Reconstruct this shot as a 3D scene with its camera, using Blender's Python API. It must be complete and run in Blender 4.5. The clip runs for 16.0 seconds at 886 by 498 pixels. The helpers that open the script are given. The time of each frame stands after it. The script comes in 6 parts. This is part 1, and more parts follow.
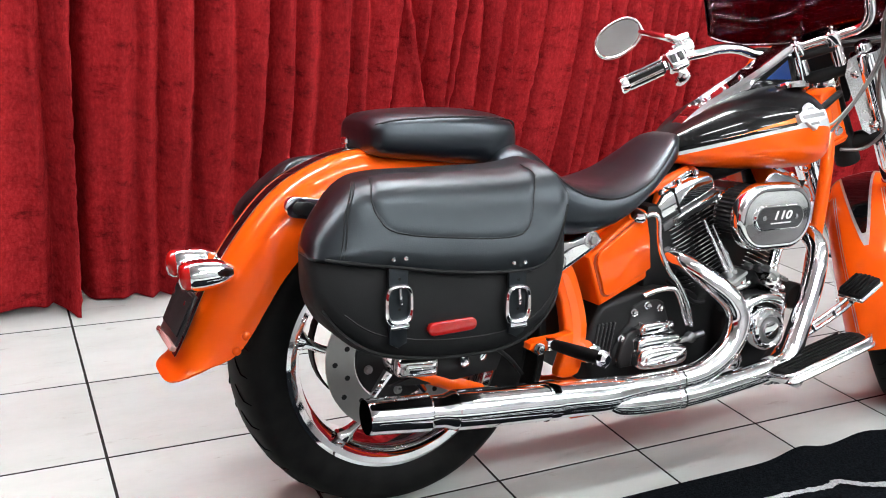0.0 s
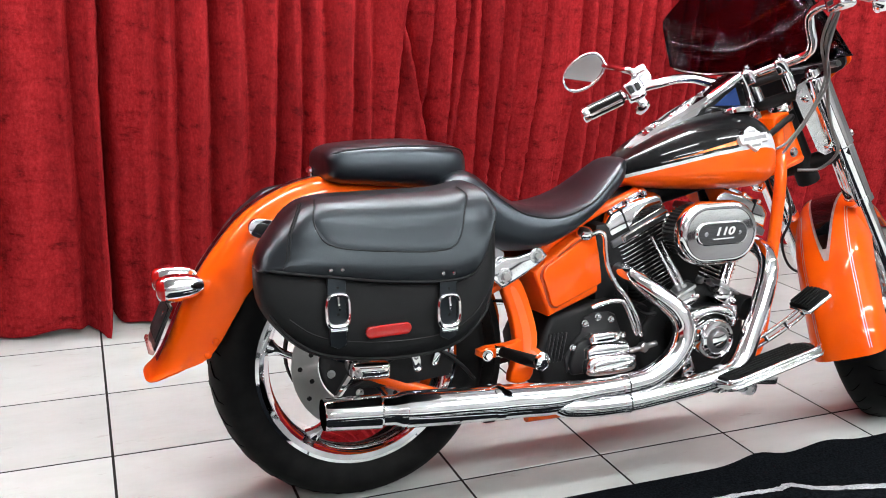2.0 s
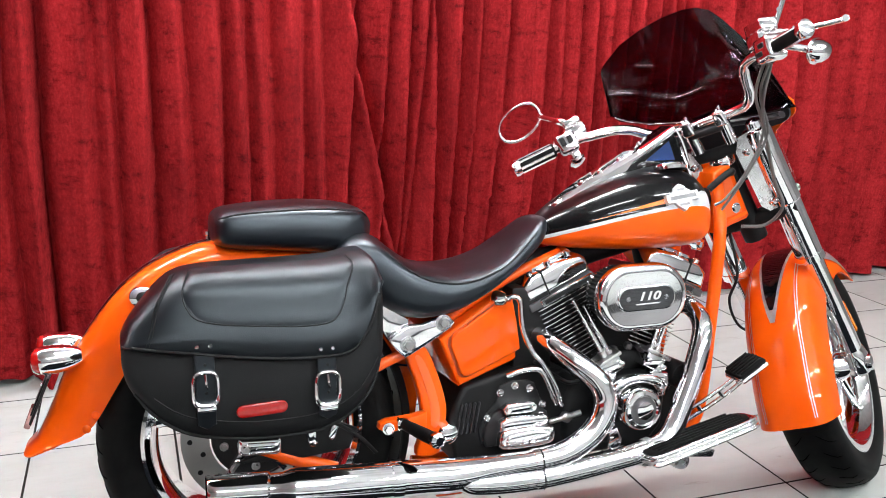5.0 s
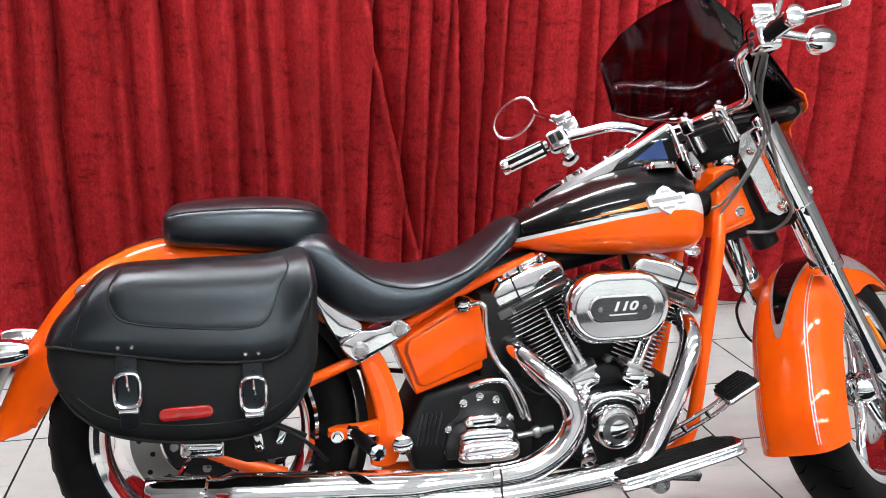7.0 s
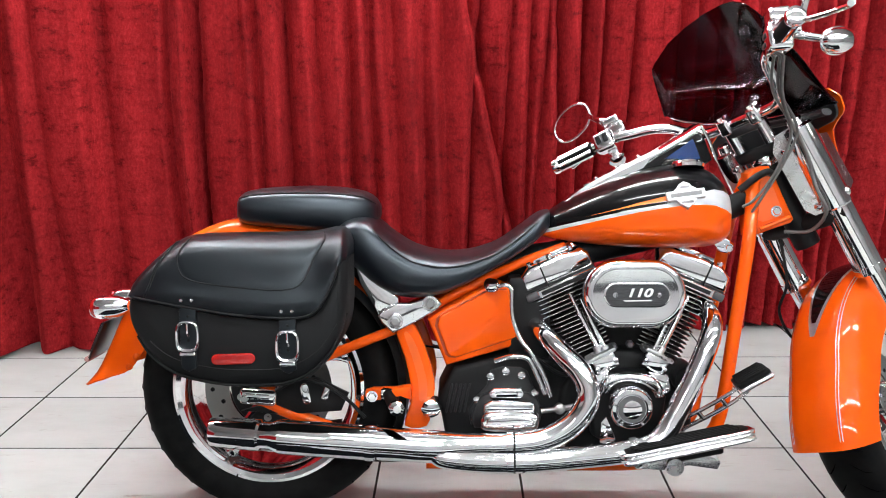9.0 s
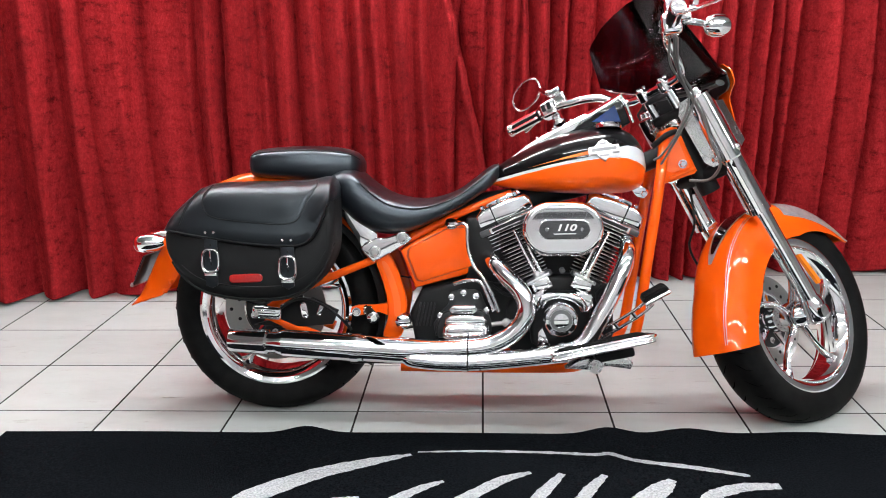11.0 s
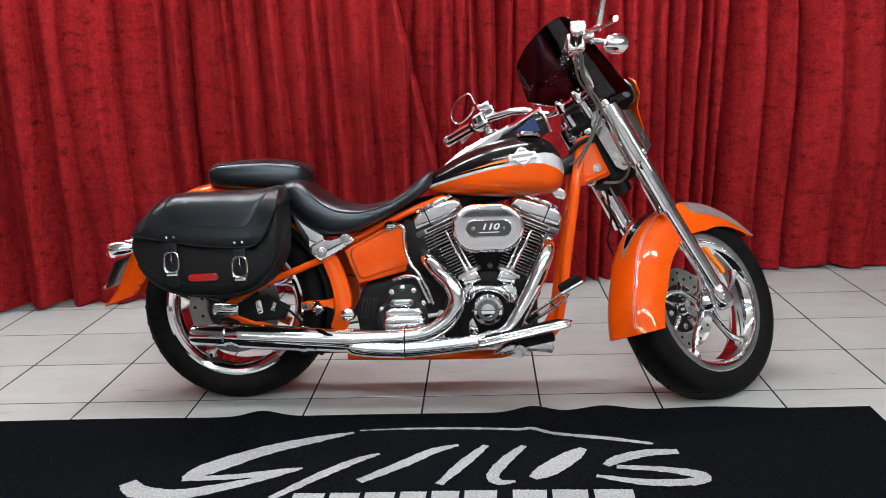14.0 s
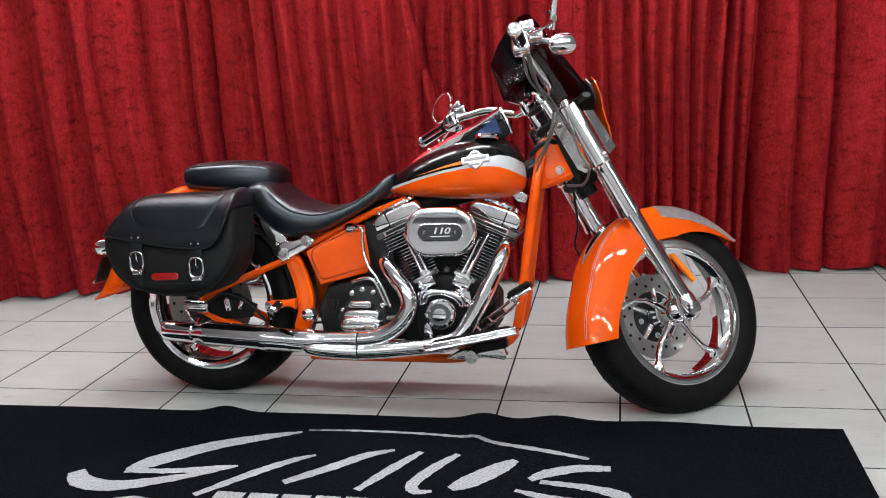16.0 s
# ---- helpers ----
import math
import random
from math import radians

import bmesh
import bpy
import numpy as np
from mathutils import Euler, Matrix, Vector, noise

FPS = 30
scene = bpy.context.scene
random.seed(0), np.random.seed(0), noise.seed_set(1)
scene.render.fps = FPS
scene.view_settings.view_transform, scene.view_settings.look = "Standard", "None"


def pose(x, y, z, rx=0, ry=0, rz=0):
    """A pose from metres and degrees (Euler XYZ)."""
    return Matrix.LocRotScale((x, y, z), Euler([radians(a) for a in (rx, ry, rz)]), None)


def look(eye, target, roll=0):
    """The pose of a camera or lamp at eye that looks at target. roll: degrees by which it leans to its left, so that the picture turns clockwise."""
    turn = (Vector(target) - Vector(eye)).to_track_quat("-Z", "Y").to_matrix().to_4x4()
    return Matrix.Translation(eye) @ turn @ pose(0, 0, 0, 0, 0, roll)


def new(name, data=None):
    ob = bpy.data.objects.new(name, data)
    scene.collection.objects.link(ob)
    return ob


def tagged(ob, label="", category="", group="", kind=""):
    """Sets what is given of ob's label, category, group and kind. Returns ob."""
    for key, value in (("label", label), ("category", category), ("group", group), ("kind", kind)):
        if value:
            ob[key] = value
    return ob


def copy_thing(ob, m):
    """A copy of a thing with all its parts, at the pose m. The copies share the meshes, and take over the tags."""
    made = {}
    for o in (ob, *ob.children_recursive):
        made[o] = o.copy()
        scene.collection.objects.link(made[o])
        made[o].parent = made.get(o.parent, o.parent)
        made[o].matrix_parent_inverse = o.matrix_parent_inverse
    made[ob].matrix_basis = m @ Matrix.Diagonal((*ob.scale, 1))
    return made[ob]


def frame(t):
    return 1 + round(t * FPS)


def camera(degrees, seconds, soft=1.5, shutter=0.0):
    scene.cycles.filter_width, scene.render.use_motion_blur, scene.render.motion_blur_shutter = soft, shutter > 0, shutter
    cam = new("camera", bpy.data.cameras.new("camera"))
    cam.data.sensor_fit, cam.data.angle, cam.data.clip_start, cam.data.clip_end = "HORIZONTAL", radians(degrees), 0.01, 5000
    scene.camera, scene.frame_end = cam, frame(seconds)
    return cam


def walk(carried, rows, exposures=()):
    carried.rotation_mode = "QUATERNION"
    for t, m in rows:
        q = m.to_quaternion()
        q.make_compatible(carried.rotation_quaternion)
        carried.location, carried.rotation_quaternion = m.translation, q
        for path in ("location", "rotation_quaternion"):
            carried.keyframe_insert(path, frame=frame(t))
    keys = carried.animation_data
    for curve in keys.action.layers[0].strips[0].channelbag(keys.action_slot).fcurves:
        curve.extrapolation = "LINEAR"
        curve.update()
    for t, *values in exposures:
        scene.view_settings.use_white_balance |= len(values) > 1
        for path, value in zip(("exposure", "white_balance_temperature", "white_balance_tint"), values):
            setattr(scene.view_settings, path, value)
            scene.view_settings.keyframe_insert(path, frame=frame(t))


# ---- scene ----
cam = camera(52.7, 16.0, soft=1.0)
PATH = [
    (0, (-1.79, -1.513, 1.117), (-0.897, 0.172, 0.513), 4.1),
    (0.5, (-1.773, -1.643, 1.132), (-0.923, 0.068, 0.541), 3.9),
    (1, (-1.699, -1.767, 1.128), (-0.921, -0.013, 0.565), 2.5),
    (1.5, (-1.645, -1.819, 1.14), (-0.901, -0.046, 0.591), 2.0),
    (2, (-1.622, -1.819, 1.14), (-0.885, -0.036, 0.612), 1.8),
    (2.5, (-1.601, -1.815, 1.146), (-0.87, -0.025, 0.638), 1.8),
    (3, (-1.57, -1.818, 1.152), (-0.831, -0.024, 0.664), 1.8),
    (3.5, (-1.524, -1.826, 1.157), (-0.783, -0.027, 0.691), 1.7),
    (4, (-1.473, -1.818, 1.166), (-0.727, -0.018, 0.714), 1.8),
    (4.5, (-1.395, -1.805, 1.201), (-0.673, 0.0, 0.732), 1.4),
    (5, (-1.286, -1.815, 1.223), (-0.632, 0.011, 0.736), 1.3),
    (5.2, (-1.207, -1.828, 1.219), (-0.613, 0.019, 0.732), 0.7),
    (7.3, (-0.914, -1.809, 1.228), (-0.541, 0.089, 0.719), 0.7),
    (7.5, (-0.89, -1.808, 1.224), (-0.56, 0.099, 0.72), 0.6),
    (8, (-0.716, -1.889, 1.191), (-0.607, 0.057, 0.743), -1.0),
    (8.2, (-0.683, -1.91, 1.173), (-0.61, 0.042, 0.742), -0.8),
    (10.3, (-0.425, -2.496, 1.185), (-0.544, -0.555, 0.716), -1.1),
    (10.5, (-0.41, -2.542, 1.173), (-0.528, -0.6, 0.711), -1.1),
    (11, (-0.396, -2.641, 1.183), (-0.486, -0.7, 0.706), -0.9),
    (11.5, (-0.332, -2.742, 1.165), (-0.432, -0.799, 0.701), -1.3),
    (12, (-0.287, -2.81, 1.178), (-0.387, -0.869, 0.706), -1.4),
    (12.5, (-0.28, -2.871, 1.175), (-0.359, -0.927, 0.711), -1.3),
    (13, (-0.284, -2.904, 1.191), (-0.341, -0.96, 0.724), -1.4),
    (13.5, (-0.259, -2.941, 1.193), (-0.315, -0.994, 0.74), -1.5),
    (14, (-0.172, -2.938, 1.193), (-0.267, -0.99, 0.752), -2.1),
    (14.5, (-0.103, -2.927, 1.212), (-0.22, -0.981, 0.766), -2.4),
    (15, (0.026, -2.899, 1.251), (-0.151, -0.963, 0.783), -2.8),
    (15.5, (0.226, -2.875, 1.246), (-0.06, -0.951, 0.78), -3.1),
    (16, (0.427, -2.83, 1.235), (0.024, -0.928, 0.765), -3.4),
]
walk(cam, [(t, look(eye, target, roll)) for t, eye, target, roll in PATH],
     [(0.0, 0.28), (1.5, 0.25), (3.5, 0.31), (5.0, 0.28), (7.5, 0.10), (10.5, 0.05), (12.5, -0.08), (13.5, -0.36), (16.0, -0.36)])

# ---- world, lights, exposure ----
world = bpy.data.worlds.new("showroom")
world.use_nodes = True
world.node_tree.nodes["Background"].inputs[0].default_value = (0.9, 0.95, 1.0, 1)
world.node_tree.nodes["Background"].inputs[1].default_value = 0.02
scene.world = world
scene.view_settings.exposure = 0.0


# ---- materials ----
def material(name, base, rough=0.5, metal=0.0, coat=0.0, coat_rough=0.03, spec=0.5):
    m = bpy.data.materials.new(name)
    m.use_nodes = True
    b = m.node_tree.nodes["Principled BSDF"]
    b.inputs["Base Color"].default_value = (*base, 1)
    b.inputs["Roughness"].default_value = rough
    b.inputs["Metallic"].default_value = metal
    b.inputs["Coat Weight"].default_value = coat
    b.inputs["Coat Roughness"].default_value = coat_rough
    b.inputs["Specular IOR Level"].default_value = spec
    return m


def node(m, kind, **values):
    n = m.node_tree.nodes.new(kind)
    for k, v in values.items():
        n.inputs[k].default_value = v
    return n


def link(m, a, b):
    m.node_tree.links.new(a, b)


def bsdf(m):
    return m.node_tree.nodes["Principled BSDF"]


def coords(m, scale=(1, 1, 1)):
    tc = m.node_tree.nodes.new("ShaderNodeTexCoord")
    mp = m.node_tree.nodes.new("ShaderNodeMapping")
    mp.inputs["Scale"].default_value = scale
    link(m, tc.outputs["Object"], mp.inputs["Vector"])
    return mp.outputs["Vector"]


def noise_tex(m, scale, detail=4.0, rough=0.55, stretch=(1, 1, 1)):
    n = node(m, "ShaderNodeTexNoise", Scale=scale, Detail=detail, Roughness=rough)
    link(m, coords(m, stretch), n.inputs["Vector"])
    return n.outputs["Fac"]


def ramp(m, fac, stops):
    r = m.node_tree.nodes.new("ShaderNodeValToRGB")
    while len(r.color_ramp.elements) < len(stops):
        r.color_ramp.elements.new(0.5)
    for e, (p, c) in zip(r.color_ramp.elements, stops):
        e.position, e.color = p, (*c, 1)
    link(m, fac, r.inputs["Fac"])
    return r.outputs["Color"]


def tint(m, scale, stops, detail=4.0, stretch=(1, 1, 1)):
    link(m, ramp(m, noise_tex(m, scale, detail, stretch=stretch), stops), bsdf(m).inputs["Base Color"])


def rough_vary(m, scale, low, high, stretch=(1, 1, 1)):
    c = ramp(m, noise_tex(m, scale, 5.0, stretch=stretch), [(0.3, (low,) * 3), (0.7, (high,) * 3)])
    link(m, c, bsdf(m).inputs["Roughness"])


def bump(m, fac, strength, distance=0.002):
    b = node(m, "ShaderNodeBump", Strength=strength, Distance=distance)
    link(m, fac, b.inputs["Height"])
    link(m, b.outputs["Normal"], bsdf(m).inputs["Normal"])


ORANGE = material("orange_paint", (0.80, 0.09, 0.002), 0.4, 0.0, 0.7, 0.015, 0.05)
tint(ORANGE, 9.0, [(0.3, (0.76, 0.080, 0.002)), (0.7, (0.84, 0.100, 0.003))])
ORANGE2 = material("orange_recess", (0.78, 0.10, 0.003), 0.45, 0.0, 0.6)
tint(ORANGE2, 9.0, [(0.3, (0.72, 0.09, 0.003)), (0.7, (0.82, 0.11, 0.004))])
BLACKP = material("black_paint", (0.003, 0.003, 0.0035), 0.3, 0.0, 1.0, 0.02, 0.0)
SILVERP = material("silver_paint", (0.5, 0.5, 0.52), 0.38, 0.7, 0.8)
tint(SILVERP, 60.0, [(0.3, (0.42, 0.42, 0.44)), (0.7, (0.56, 0.56, 0.58))])
CHROME = material("chrome", (0.94, 0.94, 0.955), 0.04, 1.0)
rough_vary(CHROME, 14.0, 0.03, 0.075)
DARKCHROME = material("shaded_steel", (0.35, 0.35, 0.36), 0.28, 1.0)
rough_vary(DARKCHROME, 30.0, 0.2, 0.4)
STEEL = material("brushed_steel", (0.52, 0.52, 0.52), 0.32, 1.0)
rough_vary(STEEL, 40.0, 0.22, 0.42)
ROTOR = material("ground_disc_steel", (0.34, 0.33, 0.32), 0.38, 1.0)
rough_vary(ROTOR, 60.0, 0.3, 0.46)
ALU = material("polished_aluminium", (0.75, 0.75, 0.76), 0.22, 1.0)
rough_vary(ALU, 25.0, 0.14, 0.34)
CAST = material("black_cast_metal", (0.006, 0.006, 0.0065), 0.5, 0.0, spec=0.22)
bump(CAST, noise_tex(CAST, 260.0), 0.25, 0.001)
GREYCAST = material("grey_cast_metal", (0.15, 0.15, 0.155), 0.36, 0.8)
bump(GREYCAST, noise_tex(GREYCAST, 240.0), 0.2, 0.001)
# flat black standing in for the shade inside the exhaust mouth
BORE_DARK = material("bore_shade", (0.0012, 0.0012, 0.0012), 1.0, spec=0.0)
CASE = material("black_wrinkle_metal", (0.012, 0.012, 0.013), 0.42, 0.0, spec=0.4)
bump(CASE, noise_tex(CASE, 220.0), 0.3, 0.001)
LEATHER = material("black_leather", (0.003, 0.0035, 0.005), 0.38, 0.0, spec=0.46)
bsdf(LEATHER).inputs["Specular Tint"].default_value = (0.80, 0.92, 1.0, 1)
rough_vary(LEATHER, 7.0, 0.28, 0.44)
bump(LEATHER, noise_tex(LEATHER, 420.0, 3.0), 0.16, 0.001)
SEATHIDE = material("black_seat_hide", (0.003, 0.0036, 0.0055), 0.36, 0.0, spec=0.72)
bsdf(SEATHIDE).inputs["Specular Tint"].default_value = (0.78, 0.90, 1.0, 1)
rough_vary(SEATHIDE, 8.0, 0.27, 0.40)
bump(SEATHIDE, noise_tex(SEATHIDE, 420.0, 3.0), 0.12, 0.001)
LEATHER2 = material("matt_black_leather", (0.006, 0.0063, 0.007), 0.56, spec=0.24)
rough_vary(LEATHER2, 9.0, 0.52, 0.7)
bump(LEATHER2, noise_tex(LEATHER2, 500.0, 3.0), 0.22, 0.001)
THREAD = material("dark_thread", (0.006, 0.006, 0.0065), 0.7)
RUBBER = material("black_rubber", (0.008, 0.008, 0.0085), 0.62, spec=0.11)
tint(RUBBER, 22.0, [(0.35, (0.003, 0.003, 0.0033)), (0.75, (0.008, 0.0078, 0.0075))])
PLASTIC = material("black_plastic", (0.009, 0.009, 0.01), 0.3)
REDLENS = material("red_lens", (0.34, 0.006, 0.005), 0.12, 0.0, 1.0)
AMBER = material("amber_lens", (0.9, 0.22, 0.01), 0.15, 0.0, 1.0)
WHITEMARK = material("white_marking", (0.75, 0.75, 0.74), 0.45)
GREYMARK = material("grey_marking", (0.18, 0.18, 0.185), 0.4)
BADGE = material("satin_badge_metal", (0.62, 0.63, 0.65), 0.35, 0.6)
CABLE = material("braided_cable", (0.20, 0.195, 0.19), 0.35, 0.7)
# blue reflection on the dial, painted as its base colour
DIAL = material("blue_dial_reflection", (0.008, 0.028, 0.11), 0.15, 0.0, 1.0)

VELVET = material("red_velvet", (0.27, 0.008, 0.012), 0.8)
bsdf(VELVET).inputs["Sheen Weight"].default_value = 0.3
bsdf(VELVET).inputs["Sheen Roughness"].default_value = 0.25
bsdf(VELVET).inputs["Sheen Tint"].default_value = (0.95, 0.08, 0.09, 1)
bsdf(VELVET).inputs["Specular IOR Level"].default_value = 0.0


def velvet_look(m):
    """Crushed nap: fine fibre grain and dark brushed patches. The shade of short sideways creases and upright bands of
    fold light are put into the colour too.
    """
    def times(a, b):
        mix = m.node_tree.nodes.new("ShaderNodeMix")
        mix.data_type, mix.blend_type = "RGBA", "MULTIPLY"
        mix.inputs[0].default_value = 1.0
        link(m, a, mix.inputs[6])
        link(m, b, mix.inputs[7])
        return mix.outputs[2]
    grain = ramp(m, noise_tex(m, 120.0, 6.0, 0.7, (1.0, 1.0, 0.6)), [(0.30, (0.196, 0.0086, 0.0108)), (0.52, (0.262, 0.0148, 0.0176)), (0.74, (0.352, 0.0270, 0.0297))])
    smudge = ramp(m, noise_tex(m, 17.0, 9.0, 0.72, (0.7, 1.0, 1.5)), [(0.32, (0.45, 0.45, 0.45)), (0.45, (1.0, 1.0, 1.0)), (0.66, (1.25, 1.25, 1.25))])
    # shade of the short sideways creases, put into the colour
    crease_shade = ramp(m, noise_tex(m, 34.0, 4.0, 0.6, (0.45, 1.0, 2.4)), [(0.28, (0.78, 0.78, 0.78)), (0.42, (1.0, 1.0, 1.0))])
    # upright bands: brushed nap, with light and shade of folds painted in
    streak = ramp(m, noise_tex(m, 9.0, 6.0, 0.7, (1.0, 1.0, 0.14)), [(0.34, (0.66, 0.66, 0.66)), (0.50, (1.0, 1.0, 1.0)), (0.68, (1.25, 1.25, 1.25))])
    link(m, times(times(times(grain, smudge), crease_shade), streak), bsdf(m).inputs["Base Color"])
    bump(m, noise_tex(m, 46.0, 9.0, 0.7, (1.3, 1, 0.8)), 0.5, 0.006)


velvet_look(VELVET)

TILE = material("glazed_white_tile", (0.62, 0.61, 0.585), 0.22)
GROUT = material("dark_grout", (0.016, 0.015, 0.014), 0.9, spec=0.1)
bump(GROUT, noise_tex(GROUT, 300.0), 0.4, 0.001)


def tile_look(m):
    info = m.node_tree.nodes.new("ShaderNodeObjectInfo")
    def shifted(scale, detail, rough, stretch):
        add = m.node_tree.nodes.new("ShaderNodeVectorMath")
        add.operation = "MULTIPLY_ADD"
        add.inputs[1].default_value = (37.0, 23.0, 11.0)
        link(m, info.outputs["Random"], add.inputs[0])
        link(m, coords(m, stretch), add.inputs[2])
        n = node(m, "ShaderNodeTexNoise", Scale=scale, Detail=detail, Roughness=rough)
        link(m, add.outputs[0], n.inputs["Vector"])
        return n.outputs["Fac"]
    soft = shifted(4.0, 7.0, 0.62, (1, 2.4, 1))
    base = ramp(m, soft, [(0.28, (0.365, 0.38, 0.365)), (0.52, (0.405, 0.425, 0.41)), (0.72, (0.43, 0.45, 0.435))])
    spots = ramp(m, shifted(7.0, 8.0, 0.72, (1, 3.4, 1)), [(0.60, (1, 1, 1)), (0.66, (0.82, 0.80, 0.76)), (0.73, (0.45, 0.42, 0.38))])
    mix = m.node_tree.nodes.new("ShaderNodeMix")
    mix.data_type, mix.blend_type = "RGBA", "MULTIPLY"
    mix.inputs[0].default_value = 0.8
    link(m, base, mix.inputs[6])
    link(m, spots, mix.inputs[7])
    hue = node(m, "ShaderNodeHueSaturation")
    mth = m.node_tree.nodes.new("ShaderNodeMath")
    mth.operation = "MULTIPLY_ADD"
    mth.inputs[1].default_value, mth.inputs[2].default_value = 0.10, 0.95
    link(m, info.outputs["Random"], mth.inputs[0])
    link(m, mth.outputs[0], hue.inputs["Value"])
    link(m, mix.outputs[2], hue.inputs["Color"])
    link(m, hue.outputs["Color"], bsdf(m).inputs["Base Color"])
    bsdf(m).inputs["Roughness"].default_value = 0.3
    bump(m, noise_tex(m, 5.0, 2.0), 0.04, 0.001)


tile_look(TILE)
CARPET = material("black_carpet", (0.006, 0.007, 0.009), 0.95, spec=0.0)
tint(CARPET, 190.0, [(0.35, (0.0022, 0.0026, 0.0034)), (0.7, (0.0095, 0.0108, 0.0130))], 6.0)
bump(CARPET, noise_tex(CARPET, 420.0, 4.0), 0.8, 0.004)
CARPETW = material("pale_grey_carpet", (0.55, 0.56, 0.57), 0.95, spec=0.1)
tint(CARPETW, 170.0, [(0.32, (0.22, 0.225, 0.23)), (0.65, (0.46, 0.47, 0.48))], 6.0)
bump(CARPETW, noise_tex(CARPETW, 420.0, 4.0), 0.8, 0.004)
PLASTER = material("white_plaster", (0.72, 0.72, 0.71), 0.8)
tint(PLASTER, 3.0, [(0.3, (0.68, 0.68, 0.67)), (0.7, (0.76, 0.76, 0.75))])
GREYWALL = material("grey_painted_wall", (0.270, 0.270, 0.270), 0.75)
tint(GREYWALL, 0.8, [(0.35, (0.27, 0.27, 0.275)), (0.65, (0.36, 0.36, 0.36))])
PALEWALL = material("pale_painted_wall", (0.45, 0.45, 0.44), 0.75)
tint(PALEWALL, 3.0, [(0.3, (0.42, 0.42, 0.41)), (0.7, (0.48, 0.48, 0.47))])
CEILING = material("pale_ceiling_paint", (0.30, 0.30, 0.30), 0.8)
tint(CEILING, 1.5, [(0.35, (0.26, 0.26, 0.26)), (0.65, (0.34, 0.34, 0.34))])
DARKWALL = material("dark_grey_wall", (0.08, 0.08, 0.085), 0.7)
tint(DARKWALL, 2.0, [(0.3, (0.035, 0.035, 0.038)), (0.7, (0.06, 0.06, 0.063))])

SMOKE = bpy.data.materials.new("smoked_acrylic")
SMOKE.use_nodes = True
_n = SMOKE.node_tree
_n.nodes.remove(_n.nodes["Principled BSDF"])
_t = _n.nodes.new("ShaderNodeBsdfTransparent")
_t.inputs["Color"].default_value = (0.27, 0.17, 0.24, 1)
_g = _n.nodes.new("ShaderNodeBsdfGlossy")
_g.inputs["Roughness"].default_value = 0.06
_f = _n.nodes.new("ShaderNodeFresnel")
_f.inputs["IOR"].default_value = 1.49
_x = _n.nodes.new("ShaderNodeMixShader")
_n.links.new(_f.outputs[0], _x.inputs[0])
_n.links.new(_t.outputs[0], _x.inputs[1])
_n.links.new(_g.outputs[0], _x.inputs[2])
_n.links.new(_x.outputs[0], _n.nodes["Material Output"].inputs["Surface"])

TUBE = bpy.data.materials.new("fluorescent_light")
TUBE.use_nodes = True
bsdf(TUBE).inputs["Emission Color"].default_value = (0.95, 0.985, 1.0, 1)
bsdf(TUBE).inputs["Emission Strength"].default_value = 52.0


# ---- building helpers ----
def finish(name, bm, mat, parent=None, label="", sharp=38, recalc=True):
    if recalc:
        bmesh.ops.recalc_face_normals(bm, faces=bm.faces)
    me = bpy.data.meshes.new(name)
    bm.to_mesh(me)
    bm.free()
    for m in (mat if isinstance(mat, (list, tuple)) else [mat]):
        me.materials.append(m)
    me.shade_smooth()
    me.set_sharp_from_angle(angle=radians(sharp))
    ob = new(name, me)
    if parent is not None:
        ob.parent = parent
    if label:
        ob["label"] = label
    return ob


def part(name, bm, mat, parent, label="", xf=None, sharp=38):
    ob = finish(name, bm, mat, parent, label, sharp)
    if xf is not None:
        ob.matrix_basis = xf
    return ob


def empty(name, parent=None, m=None):
    ob = new(name)
    ob.empty_display_size = 0.1
    if parent is not None:
        ob.parent = parent
    if m is not None:
        ob.matrix_basis = m
    return ob


def spline(points, n=8, closed=False):
    """Catmull-Rom through points of any dimension."""
    P = [np.array(p, float) for p in points]
    k, out = len(P), []
    for i in range(k if closed else k - 1):
        a = P[(i - 1) % k] if closed or i > 0 else 2 * P[0] - P[1]
        b, c = P[i], P[(i + 1) % k]
        d = P[(i + 2) % k] if closed or i + 2 < k else 2 * P[-1] - P[-2]
        for j in range(n):
            t = j / n
            out.append(0.5 * (2 * b + (c - a) * t + (2 * a - 5 * b + 4 * c - d) * t * t + (3 * b - a - 3 * c + d) * t ** 3))
    if not closed:
        out.append(P[-1])
    return out


def loft(rings, closed=True, caps=True, bm=None):
    bm = bm or bmesh.new()
    rows = [[bm.verts.new(tuple(p)) for p in r] for r in rings]
    n = len(rows[0])
    for a, b in zip(rows, rows[1:]):
        for i in range(n if closed else n - 1):
            bm.faces.new((a[i], a[(i + 1) % n], b[(i + 1) % n], b[i]))
    if caps and closed:
        bm.faces.new(rows[0][::-1])
        bm.faces.new(rows[-1])
    return bm


